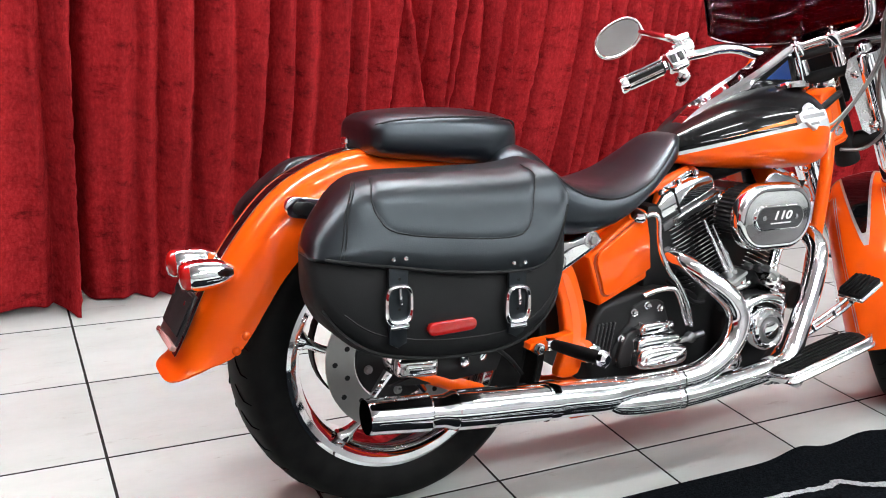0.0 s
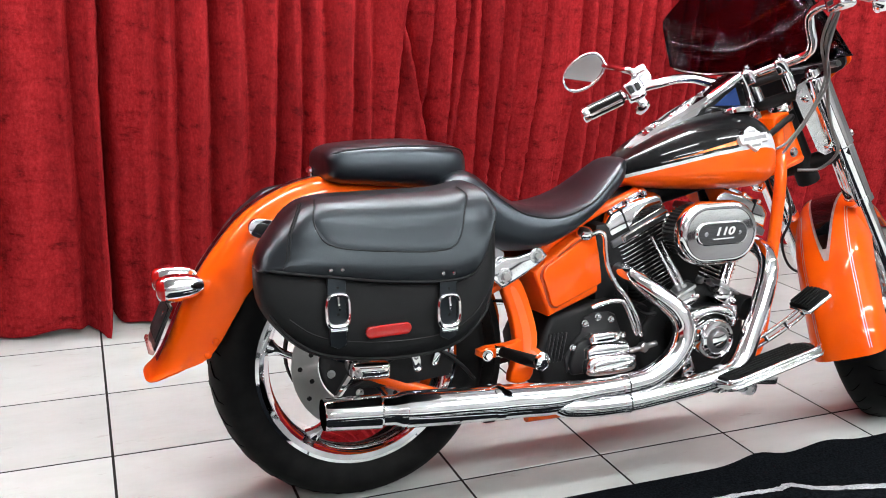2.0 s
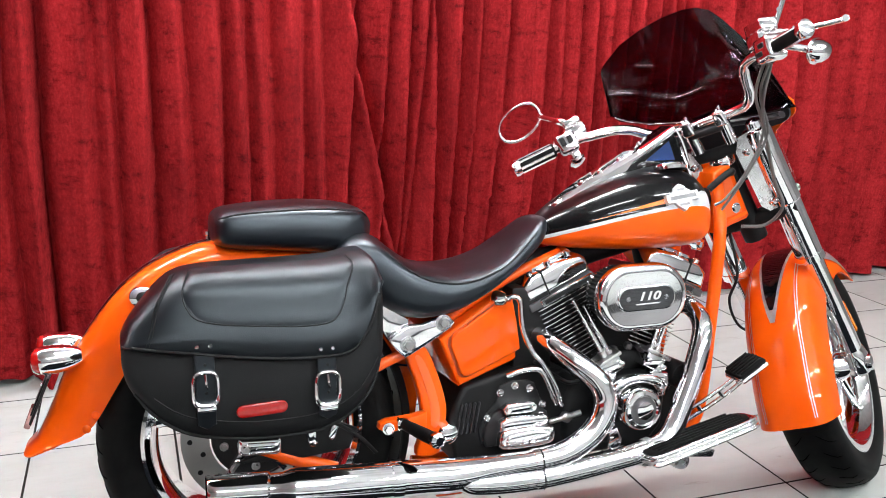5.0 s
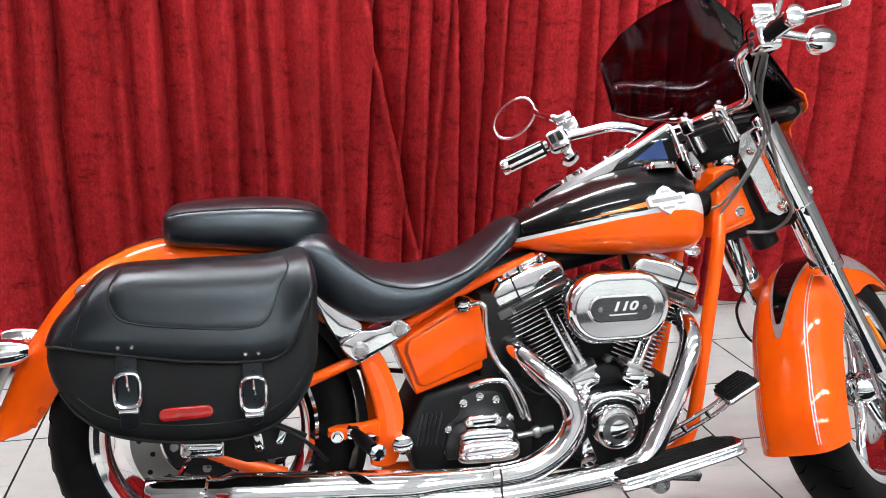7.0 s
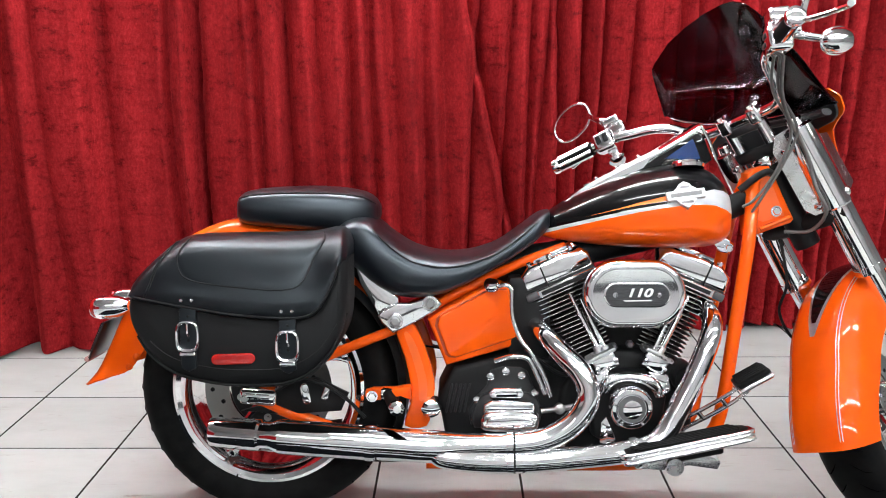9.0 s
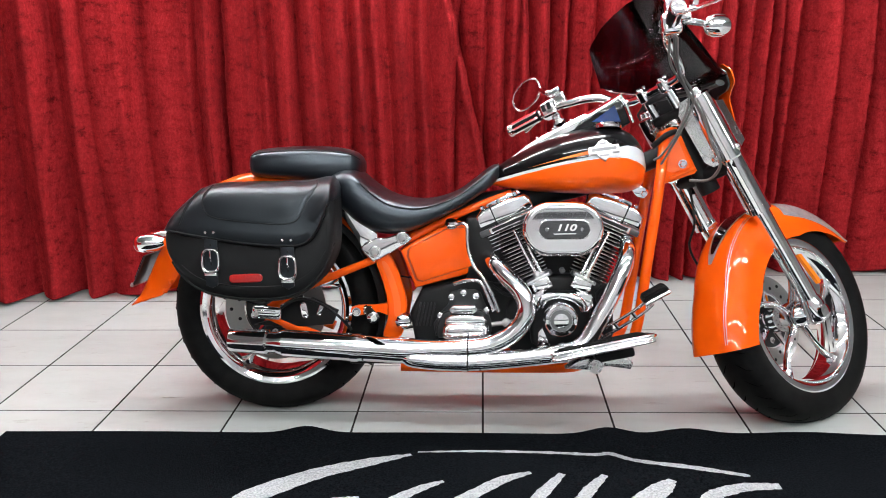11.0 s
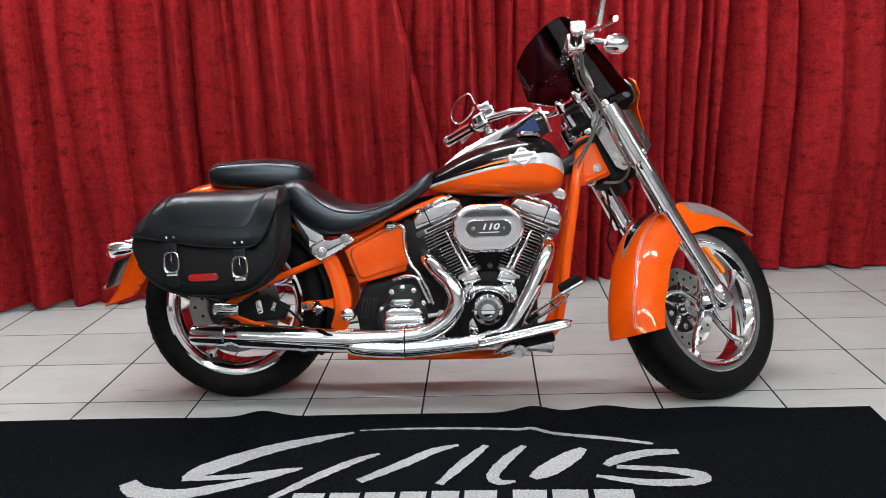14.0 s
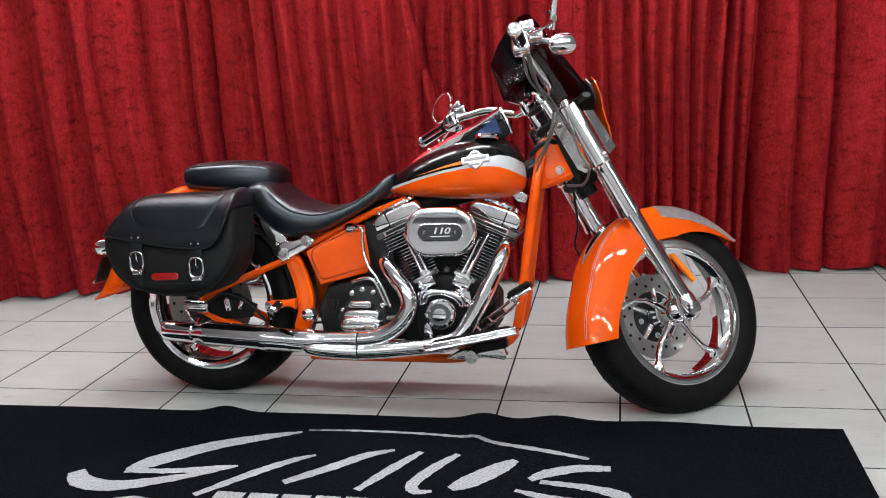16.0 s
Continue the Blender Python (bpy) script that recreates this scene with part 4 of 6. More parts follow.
# ---- tank dressing ----
def tank_dressing():
    line = resample([(0.675, 0.775), (0.77, 0.850), (0.86, 0.900), (0.95, 0.945), (1.00, 0.974), (1.052, 1.006)], 26)
    rings = []
    for i, (x, z) in enumerate(line):
        f = i / 25
        w = 0.020 + 0.020 * min(1, f * 2.0)
        h = 0.030 if f < 0.65 else 0.016
        rings.append([(x, -w, z - h), (x, -w, z - 0.010), (x, -w * 0.72, z), (x, w * 0.72, z), (x, w, z - 0.010), (x, w, z - h)])
    con = part("console", loft(rings), CHROME, BIKE, "chrome tank console")
    part("dash_housing", plate([(0.885, 0.885), (0.94, 0.925), (1.045, 0.990), (1.062, 0.975), (1.085, 0.915), (1.04, 0.885)], -0.038, 0.038, 0.006, 2), BLACKP, con, "glossy black dash housing")
    part("dial_window", plate([(0.965, 0.918), (1.035, 0.968), (1.055, 0.918)], -0.0395, 0.0395, 0.001, 1), DIAL, con, "dial window with its blue reflection painted on")
    part("dash_trim", tube([(1.052, -0.04, 1.000), (1.072, -0.042, 0.965), (1.092, -0.042, 0.915)], 0.004, 8, 4), CHROME, con)
    for i, x in enumerate((0.80, 0.85, 0.905)):
        z = curve_at(line, x)
        part("console_screw", lathe([(0.007, -0.004), (0.007, 0.003), (0.004, 0.006)], 12, Matrix.Translation((x, -0.014, z)) @ Matrix.Rotation(radians(90), 4, "X")), CHROME, con)
    for s in (1, -1):
        m = Matrix.Translation((1.010, -0.082 * s, 0.898)) @ Matrix.Rotation(radians(90 - 14 * s), 4, "X")
        part("fuel_cap", lathe([(0.040, -0.004), (0.042, 0.004), (0.039, 0.010), (0.030, 0.014), (0.014, 0.016)], 32, m), CHROME, TANK, "round chrome fuel cap")
    # badge: a plain bar over a plain shield, laid on the tank's side
    v = min((v for v in TANK.data.vertices if v.co.y < 0), key=lambda v: (v.co.x - 0.984) ** 2 + (v.co.z - 0.834) ** 2)
    out = Vector(v.normal)
    along = (Vector((0.99, 0, 0.13)) - out * out.dot(Vector((0.99, 0, 0.13)))).normalized()
    m = Matrix.Translation(v.co) @ Matrix((along, -out, along.cross(-out))).transposed().to_4x4()
    shield = [(-0.026, 0.014), (-0.017, 0.020), (-0.013, 0.027), (0, 0.034), (0.013, 0.027), (0.017, 0.020), (0.026, 0.014), (0.028, -0.006), (0.018, -0.020), (0, -0.034), (-0.018, -0.020), (-0.028, -0.006)]
    badge = part("badge", plate(shield, -0.007, 0.007, 0.0015, 2, None, m), BADGE, TANK, "plain silver shield badge")
    part("badge_bar", plate([(-0.044, -0.011), (0.044, -0.011), (0.046, 0.0), (0.044, 0.011), (-0.044, 0.011), (-0.046, 0.0)], -0.0095, 0.006, 0.0012, 2, None, m), BADGE, badge)
    for z, h, w in ((0.0, 0.005, 0.037), (0.019, 0.003, 0.011), (-0.0185, 0.003, 0.014)):
        y = -0.0100 if z == 0 else -0.0075
        part("badge_line", plate([(-w, z - h), (w, z - h), (w, z + h), (-w, z + h)], y, y + 0.002, 0.0, 1, None, m), GREYMARK, badge)
    part("tank_bracket", plate([(1.085, 0.712), (1.118, 0.722), (1.142, 0.706), (1.130, 0.680), (1.105, 0.686)], -0.050, -0.038, 0.003, 2), CHROME, BIKE, "chrome tank mounting tab")
    part("tank_bolt", bolt((1.126, -0.050, 0.697), 0.009), CHROME, BIKE)


tank_dressing()


# ---- exhaust ----
def exhaust():
    def pipe(points, *rest):
        """The pipes run closer to the bike towards their rear end."""
        return tube([(x, y + float(np.interp(x, [0.3, 0.6, 0.9], [0.030, 0.018, 0.008])), z - 0.004) for x, y, z in points], *rest)
    prof = [(0.0350, 0.0), (0.0365, -0.003), (0.0368, -0.020), (0.0388, -0.120), (0.0385, -0.128), (0.0350, -0.131), (0.0330, -0.133), (0.0335, -0.158), (0.0400, -0.176), (0.0400, -0.20),
            (0.015, -0.20), (0.015, -0.05), (0.0325, -0.048), (0.0335, -0.002)]
    m = Matrix.Translation((-0.156, -0.150, 0.258)) @ Matrix.Rotation(radians(90 - 11), 4, "Z") @ Matrix.Rotation(radians(0.5), 4, "X")
    def slant(bm):
        """The mouth is cut a little towards the outer side."""
        for v in bm.verts:
            if v.co.y > -0.03:
                v.co.y += 0.16 * v.co.x
        bm.transform(m)
        return bm
    part("exhaust_tip", slant(lathe(prof, 40, None, None, True)), CHROME, BIKE, "flared chrome exhaust tip")
    # disc closes the mouth; its black paints the unlit bore
    part("exhaust_mouth_disc", slant(lathe([(0.0005, 0.0012), (0.0345, 0.0012), (0.0345, -0.002)], 32)), BORE_DARK, BIKE, "black disc painting the shade inside the exhaust mouth")
    part("muffler", pipe([(0.022, -0.2165, 0.261), (0.10, -0.223, 0.257), (0.240, -0.229, 0.250)], [0.0415, 0.0415, 0.0415], 32, 2), CHROME, BIKE, "chrome muffler")
    part("muffler_band", pipe([(0.230, -0.2285, 0.2505), (0.242, -0.229, 0.250), (0.254, -0.2295, 0.2494)], [0.0435, 0.0438, 0.0435], 32, 1), CHROME, BIKE, "chrome clamp")
    part("exhaust_collector", pipe([(0.248, -0.229, 0.2495), (0.31, -0.231, 0.246), (0.365, -0.232, 0.243), (0.41, -0.233, 0.243), (0.45, -0.233, 0.245), (0.49, -0.234, 0.247), (0.54, -0.235, 0.249)], [0.0405, 0.0395, 0.0395, 0.0375, 0.0325, 0.029, 0.0268], 32, 5), CHROME, BIKE, "chrome exhaust collector")
    part("rear_header_pipe", pipe([(0.46, -0.233, 0.246), (0.52, -0.235, 0.248), (0.58, -0.236, 0.251), (0.655, -0.235, 0.263), (0.722, -0.232, 0.302), (0.756, -0.226, 0.357), (0.745, -0.216, 0.412), (0.702, -0.190, 0.458), (0.664, -0.150, 0.494), (0.642, -0.085, 0.514)],
                                  [0.022, 0.0265, 0.0275, 0.0285, 0.0285, 0.0285, 0.028, 0.027, 0.024, 0.022], 24, 8), CHROME, BIKE, "curved chrome exhaust pipe")
    part("front_header_pipe", pipe([(0.382, -0.238, 0.229), (0.386, -0.241, 0.228), (0.398, -0.247, 0.225), (0.425, -0.249, 0.220), (0.50, -0.246, 0.213), (0.60, -0.242, 0.212), (0.74, -0.239, 0.224), (0.865, -0.234, 0.240), (0.925, -0.228, 0.264), (0.966, -0.216, 0.325), (1.010, -0.202, 0.405), (1.044, -0.186, 0.478), (1.060, -0.164, 0.518), (1.066, -0.120, 0.545), (1.060, -0.07, 0.556)],
                                   [0.006, 0.014, 0.022, 0.0265, 0.0275, 0.0275, 0.0275, 0.0275, 0.0275, 0.027, 0.027, 0.026, 0.025, 0.024, 0.022], 24, 8), CHROME, BIKE, "curved chrome exhaust pipe")
    for x, z, y in ((0.577, 0.251, -0.236), (0.577, 0.2115, -0.243)):
        part("pipe_band", pipe([(x - 0.012, y, z), (x - 0.011, y, z), (x + 0.003, y, z), (x + 0.004, y, z)], [0.0275, 0.0292, 0.0292, 0.0275], 24, 1), CHROME, BIKE)
        part("band_joint", pipe([(x + 0.004, y, z), (x + 0.008, y, z)], 0.0281, 24, 1), CAST, BIKE)
    part("pipe_clamp", pipe([(0.858, -0.234, 0.2385), (0.866, -0.234, 0.240), (0.874, -0.234, 0.242)], 0.0295, 24, 1), STEEL, BIKE)


exhaust()


# ---- engine ----
def rounded_square(h, r, n=6):
    out = []
    for k, (sx, sy) in enumerate(((1, 1), (-1, 1), (-1, -1), (1, -1))):
        for i in range(n + 1):
            a = math.pi / 2 * (k + i / n)
            out.append((sx * (h - r) + r * math.cos(a), sy * (h - r) + r * math.sin(a)))
    return out


def fin_mesh(hx, hy, r, t):
    bm = bmesh.new()
    ring = [(x * hx / hy, y) for x, y in rounded_square(hy, r)]
    rows = [[bm.verts.new((x * k, y * k, z)) for x, y in ring] for k, z in ((0.96, 0), (1.0, t * 0.25), (1.0, t * 0.75), (0.96, t))]
    n = len(ring)
    bm.faces.new(rows[0][::-1])
    bm.faces.new(rows[-1])
    for j, (a, b) in enumerate(zip(rows, rows[1:])):
        for i in range(n):
            f = bm.faces.new((a[i], a[(i + 1) % n], b[(i + 1) % n], b[i]))
            f.material_index = 1 if j == 1 else 0
    bmesh.ops.recalc_face_normals(bm, faces=bm.faces)
    me = bpy.data.meshes.new("fin")
    bm.to_mesh(me)
    bm.free()
    me.materials.append(CAST)
    me.materials.append(ALU)
    return me


FIN, HEADFIN = fin_mesh(0.070, 0.080, 0.035, 0.0042), fin_mesh(0.086, 0.088, 0.022, 0.0042)


def cylinder(name, at, tilt, front):
    m = pose(*at) @ Matrix.Rotation(radians(tilt), 4, "Y")
    root = empty(name, BIKE, m)
    root["label"] = "black finned cylinder with bright fin edges and chrome rocker cover"
    for k in range(12):
        f = new("fin", FIN)
        f.parent = root
        f.location = (0, 0, 0.012 + k * 0.0112)
    for k in range(5):
        f = new("head_fin", HEADFIN)
        f.parent = root
        f.location = (0, 0, 0.150 + k * 0.0112)
    part("barrel", lathe([(0.056, 0.0), (0.056, 0.20)], 32, Matrix.Rotation(radians(90), 4, "X")), CAST, root, "black cylinder barrel")
    part("rocker_base", box((0.186, 0.182, 0.020), pose(0, 0, 0.213), 0.004, 2), GREYCAST, root, "dark rocker base")
    part("name_plate", box((0.150, 0.008, 0.020), pose(-0.012 if front else 0.012, -0.0925, 0.213), 0.002, 1), CHROME, root, "chrome edged name plate")
    part("name_plate_bar", box((0.132, 0.002, 0.010), pose(-0.012 if front else 0.012, -0.0962, 0.213), 0.0, 1), CASE, root)
    d = 1 if front else -1
    prof = [(-0.094, 0.224), (0.094, 0.224), (0.092, 0.262), (0.080, 0.276), (0.02, 0.284), (-0.06, 0.284), (-0.088, 0.268)]
    prof = [(x * -d, z) for x, z in prof]
    low = part("rocker_cover", plate(prof, -0.086, 0.086, 0.012, 3), CHROME, root, "chrome rocker cover")
    part("rocker_top", plate([(-0.075 * d, 0.282), (0.045 * d, 0.282), (0.040 * d, 0.296), (-0.066 * d, 0.296)], -0.060, 0.060, 0.006, 2), CHROME, root, "raised chrome rocker top")
    for x in (-0.055, 0.0, 0.055):
        part("cover_bolt", lathe([(0.008, 0.0), (0.008, 0.010), (0.005, 0.013)], 10, Matrix.Translation((x, -0.068, 0.282)) @ Matrix.Rotation(radians(90), 4, "X")), CHROME, root)
    part("cover_joint", plate([(0.030 * d, 0.222), (0.034 * d, 0.222), (0.034 * d, 0.287), (0.030 * d, 0.287)], -0.0875, 0.0875, 0.0, 1), CAST, root)
    return root


cylinder("rear_cylinder", (0.792, 0, 0.415), -23.5, False)
cylinder("front_cylinder", (0.936, 0, 0.415), 23.5, True)


def engine():
    part("crankcase", plate([(0.72, 0.20), (0.98, 0.20), (1.03, 0.26), (1.03, 0.36), (0.985, 0.43), (0.90, 0.455), (0.83, 0.455), (0.75, 0.43), (0.70, 0.36), (0.69, 0.26)], -0.115, 0.115, 0.018, 3), CAST, BIKE, "black engine crankcase")
    part("gear_cover", plate([(0.775, 0.25), (0.83, 0.215), (0.90, 0.222), (0.945, 0.27), (0.955, 0.35), (0.935, 0.405), (0.80, 0.408), (0.765, 0.35)], -0.160, -0.10, 0.012, 3), CAST, BIKE, "black cam gear cover")
    ring = part("timing_cover", lathe([(0.052, -0.110), (0.052, -0.182), (0.046, -0.190), (0.038, -0.192), (0.034, -0.188)], 40, Matrix.Translation((0.860, -0.026, 0.331))), CHROME, BIKE, "round chrome timing cover")
    part("timing_ring", lathe([(0.034, -0.182), (0.033, -0.1895), (0.024, -0.190)], 32, Matrix.Translation((0.860, -0.026, 0.331))), GREYCAST, ring, "dark ring")
    part("timing_centre", lathe([(0.024, -0.186), (0.022, -0.196), (0.010, -0.198)], 28, Matrix.Translation((0.860, -0.026, 0.331))), CHROME, ring, "polished centre")
    for k in range(5):
        a = radians(72 * k + 18)
        part("cover_screw", bolt((0.860 + 0.042 * math.cos(a), -0.216, 0.331 + 0.042 * math.sin(a)), 0.003, 0.003), STEEL, ring)
    arc = [(0.800, -0.177, 0.368), (0.812, -0.187, 0.392), (0.838, -0.190, 0.402), (0.870, -0.190, 0.402), (0.905, -0.187, 0.392), (0.925, -0.180, 0.372), (0.93, -0.177, 0.352)]
    part("cam_cover_trim", tube(arc, [0.012, 0.013, 0.011, 0.011, 0.014, 0.014, 0.009], 14, 5), CHROME, BIKE, "chrome cam cover trim")
    part("cam_chest", plate([(0.905, 0.410), (0.955, 0.402), (0.962, 0.365), (0.945, 0.345), (0.925, 0.352), (0.918, 0.38)], -0.172, -0.12, 0.006, 2), CHROME, BIKE, "chrome side casting")
    part("cam_chest", plate([(0.772, 0.398), (0.812, 0.412), (0.815, 0.385), (0.795, 0.35), (0.776, 0.355)], -0.168, -0.12, 0.006, 2), CHROME, BIKE, "chrome side casting")
    part("engine_bracket", plate([(0.795, 0.285), (0.808, 0.30), (0.832, 0.245), (0.82, 0.222), (0.792, 0.226)], -0.166, -0.14, 0.004, 2), CHROME, BIKE, "chrome wedge")
    for cx, tilt, tops in ((0.806, -28, ((0.724, 0.592, 0.795, 0.448), (0.752, 0.578, 0.812, 0.450))), (0.925, 28, ((1.012, 0.585, 0.938, 0.447), (0.980, 0.570, 0.922, 0.449)))):
        m = pose(cx, -0.135, 0.428) @ Matrix.Rotation(radians(tilt), 4, "Y")
        part("lifter_block", box((0.060, 0.050, 0.040), m, 0.006, 2), CHROME, BIKE, "chrome lifter block")
        part("lifter_flange", box((0.074, 0.056, 0.010), m @ pose(0, 0, 0.022), 0.003, 2), STEEL, BIKE)
        for s in (-1, 1):
            part("lifter_bolt", lathe([(0.007, 0), (0.007, -0.010), (0.004, -0.012)], 6, m @ pose(s * 0.024, -0.024, -0.002)), CHROME, BIKE)
        for x0, z0, x1, z1 in tops:
            rod = part("pushrod_tube", tube([(x0, -0.112, z0), (x1, -0.138, z1)], 0.0052, 14, 1), CHROME, BIKE, "chrome pushrod tube")
            a, b = Vector((x0, -0.112, z0)), Vector((x1, -0.138, z1))
            p, q, r = b.lerp(a, 0.02), b.lerp(a, 0.66), b.lerp(a, 0.12)
            part("pushrod_sleeve", tube([p, q], 0.0072, 14, 1), CHROME, rod)
            part("pushrod_collar", tube([p, r], 0.0100, 14, 1), STEEL, rod)
            part("pushrod_clip", tube([b.lerp(a, 0.64), b.lerp(a, 0.69)], 0.0086, 14, 1), CHROME, rod)
    part("oil_filter", lathe([(0.030, -0.10), (0.034, -0.092), (0.034, 0.0), (0.030, 0.01)], 28, Matrix.Translation((1.005, -0.06, 0.385))), CAST, BIKE, "black oil filter")
    for x, z in ((0.83, 0.462), (0.87, 0.468), (0.905, 0.460)):
        part("crank_bolt", lathe([(0.010, -0.115), (0.010, -0.128), (0.006, -0.132)], 6, Matrix.Translation((x, 0, z))), GREYCAST, BIKE)
    part("intake_manifold", box((0.15, 0.13, 0.20), pose(0.864, -0.01, 0.53), 0.03, 3), CAST, BIKE, "black intake manifold")


engine()


def text_mesh(body, size, depth=0.0006, bold=0.0):
    cu = bpy.data.curves.new("lettering", "FONT")
    cu.body, cu.size, cu.extrude = body, size, depth
    cu.align_x, cu.align_y = "CENTER", "CENTER"
    cu.shear, cu.offset = 0.25, bold
    ob = bpy.data.objects.new("lettering", cu)
    me = bpy.data.meshes.new_from_object(ob)
    bpy.data.objects.remove(ob)
    bm = bmesh.new()
    bm.from_mesh(me)
    bpy.data.meshes.remove(me)
    return bm


def air_cleaner():
    cx, cz = 0.866, 0.603
    root = empty("air_cleaner", BIKE, pose(0, 0.012, -0.002))
    root["label"] = "oval chrome air cleaner with black pleated element"
    ring = stadium(cx + 0.004, cz, 0.038, 0.068, 40)
    pleat = [(cx + (p[0] - cx) * (1.0 if i % 2 else 0.955), cz + (p[1] - cz) * (1.0 if i % 2 else 0.955)) for i, p in enumerate(ring)]
    part("filter_element", plate(pleat, -0.188, -0.115, 0.0, 1), CAST, root, "black pleated filter element")
    part("back_plate", plate(stadium(cx + 0.004, cz, 0.038, 0.066, 14), -0.118, -0.106, 0.003, 2), CHROME, root)
    prof = [(0.081, -0.186), (0.081, -0.202), (0.0785, -0.210), (0.073, -0.216), (0.066, -0.2175), (0.060, -0.2165)]
    rings = []
    for r, y in prof:
        rings.append([(p[0], y, p[1]) for p in stadium(cx, cz, 0.0395, r, 16)])
    rings = [[(p[0], -0.184, p[1]) for p in stadium(cx, cz, 0.0395, 0.076, 16)]] + rings
    part("cover", loft(rings), CHROME, root, "polished chrome cover")
    part("insert_rim", plate(stadium(cx + 0.003, cz + 0.001, 0.048, 0.0295, 14), -0.2215, -0.212, 0.002, 2), CHROME, root)
    plt = part("insert", plate(stadium(cx + 0.003, cz + 0.001, 0.048, 0.0262, 14), -0.2228, -0.216, 0.001, 1), GREYINS, root, "brushed dark grey insert")
    m = Matrix.Translation((cx + 0.006, -0.2229, cz + 0.006)) @ Matrix.Rotation(radians(90), 4, "X")
    b = text_mesh("110", 0.030, 0.0006, 0.0009)
    bmesh.ops.transform(b, matrix=m @ Matrix.Diagonal((1.32, 0.92, 1, 1)), verts=b.verts)
    part("number", b, WHITEMARK, plt, "white number 110")
    part("script_bar", plate([(cx - 0.030, cz - 0.0105), (cx + 0.038, cz - 0.0095), (cx + 0.034, cz - 0.0125), (cx - 0.026, cz - 0.0135)], -0.2234, -0.2226, 0.0, 1), WHITEMARK, plt)
    for x in (-0.0485, 0.0535):
        part("insert_screw", bolt((cx + x, -0.2228, cz + 0.002), 0.0048, 0.003), DARKCHROME, root)


GREYINS = material("brushed_dark_insert", (0.07, 0.07, 0.073), 0.4, 0.7)
tint(GREYINS, 60.0, [(0.3, (0.055, 0.055, 0.058)), (0.7, (0.095, 0.095, 0.10))], 3.0, (1, 1, 18))
air_cleaner()


def gearbox():
    part("transmission", plate([(0.42, 0.22), (0.70, 0.22), (0.72, 0.30), (0.70, 0.42), (0.60, 0.44), (0.44, 0.41), (0.40, 0.33)], -0.105, 0.105, 0.015, 3), CAST, BIKE, "black gearbox case")
    cov = part("gearbox_cover", plate([(0.480, 0.262), (0.650, 0.262), (0.654, 0.31), (0.640, 0.352), (0.622, 0.398), (0.604, 0.408), (0.560, 0.410), (0.530, 0.400), (0.520, 0.362), (0.494, 0.335), (0.474, 0.30)], -0.110, -0.070, 0.006, 2), CASE, BIKE, "black gearbox side cover with chrome bolts")
    part("cover_lip", plate([(0.474, 0.256), (0.656, 0.256), (0.660, 0.312), (0.646, 0.356), (0.628, 0.403), (0.606, 0.414), (0.558, 0.416), (0.525, 0.405), (0.514, 0.365), (0.488, 0.338), (0.467, 0.30)], -0.098, -0.080, 0.003, 1), GREYCAST, cov, "grey edge of the gearbox cover")
    for x, z in ((0.530, 0.385), (0.607, 0.388), (0.496, 0.326), (0.640, 0.344), (0.492, 0.276), (0.646, 0.300), (0.568, 0.398)):
        part("cover_bolt", lathe([(0.0095, 0.0), (0.0095, -0.003), (0.0065, -0.004), (0.0065, -0.010), (0.003, -0.011)], 12, Matrix.Translation((x, -0.110, z))), CHROME, cov)
    part("cover_ring", plate([(0.490, 0.258), (0.648, 0.258), (0.656, 0.290), (0.648, 0.328), (0.622, 0.346), (0.540, 0.350), (0.506, 0.338), (0.490, 0.312), (0.482, 0.284)], -0.124, -0.104, 0.006, 3), CASE, BIKE, "black rim of the clutch release cover")
    block = part("clutch_cover", plate([tuple(p) for p in spline([(0.512, 0.266), (0.572, 0.262), (0.634, 0.266), (0.647, 0.288), (0.636, 0.308), (0.572, 0.314), (0.518, 0.310), (0.504, 0.288)], 3, True)], -0.176, -0.110, 0.012, 4), CHROME, BIKE, "chrome clutch release cover")
    part("cover_lid", plate([tuple(p) for p in spline([(0.524, 0.276), (0.572, 0.273), (0.622, 0.276), (0.632, 0.288), (0.622, 0.300), (0.572, 0.304), (0.528, 0.300), (0.518, 0.288)], 3, True)], -0.1815, -0.170, 0.004, 3), CHROME, block)
    part("clutch_cover_step", plate([(0.510, 0.306), (0.634, 0.306), (0.640, 0.322), (0.626, 0.334), (0.530, 0.336), (0.512, 0.326)], -0.162, -0.110, 0.008, 3), CHROME, BIKE, "chrome upper step of the clutch cover")
    top = part("clutch_cover_top", plate([(0.530, 0.338), (0.600, 0.338), (0.612, 0.350), (0.604, 0.364), (0.536, 0.364), (0.524, 0.352)], -0.148, -0.100, 0.006, 3), CHROME, BIKE, "small chrome cover")
    for x in (0.536, 0.600):
        part("cover_bolt", bolt((x, -0.146, 0.351), 0.007, 0.008), CHROME, top)
    part("shift_linkage", tube([(0.655, -0.118, 0.300), (0.700, -0.120, 0.306), (0.740, -0.118, 0.312)], 0.007, 12, 2), STEEL, BIKE, "steel linkage rod")
    part("linkage_joint", lathe([(0.010, 0.0), (0.013, -0.004), (0.013, -0.018), (0.007, -0.022)], 14, Matrix.Translation((0.700, -0.108, 0.306))), STEEL, BIKE)
    for k in range(5):
        part("case_rib", box((0.006, 0.012, 0.075), pose(0.428 + 0.011 * k, -0.104, 0.330, 0, 12, 0), 0.002, 1), CASE, BIKE)
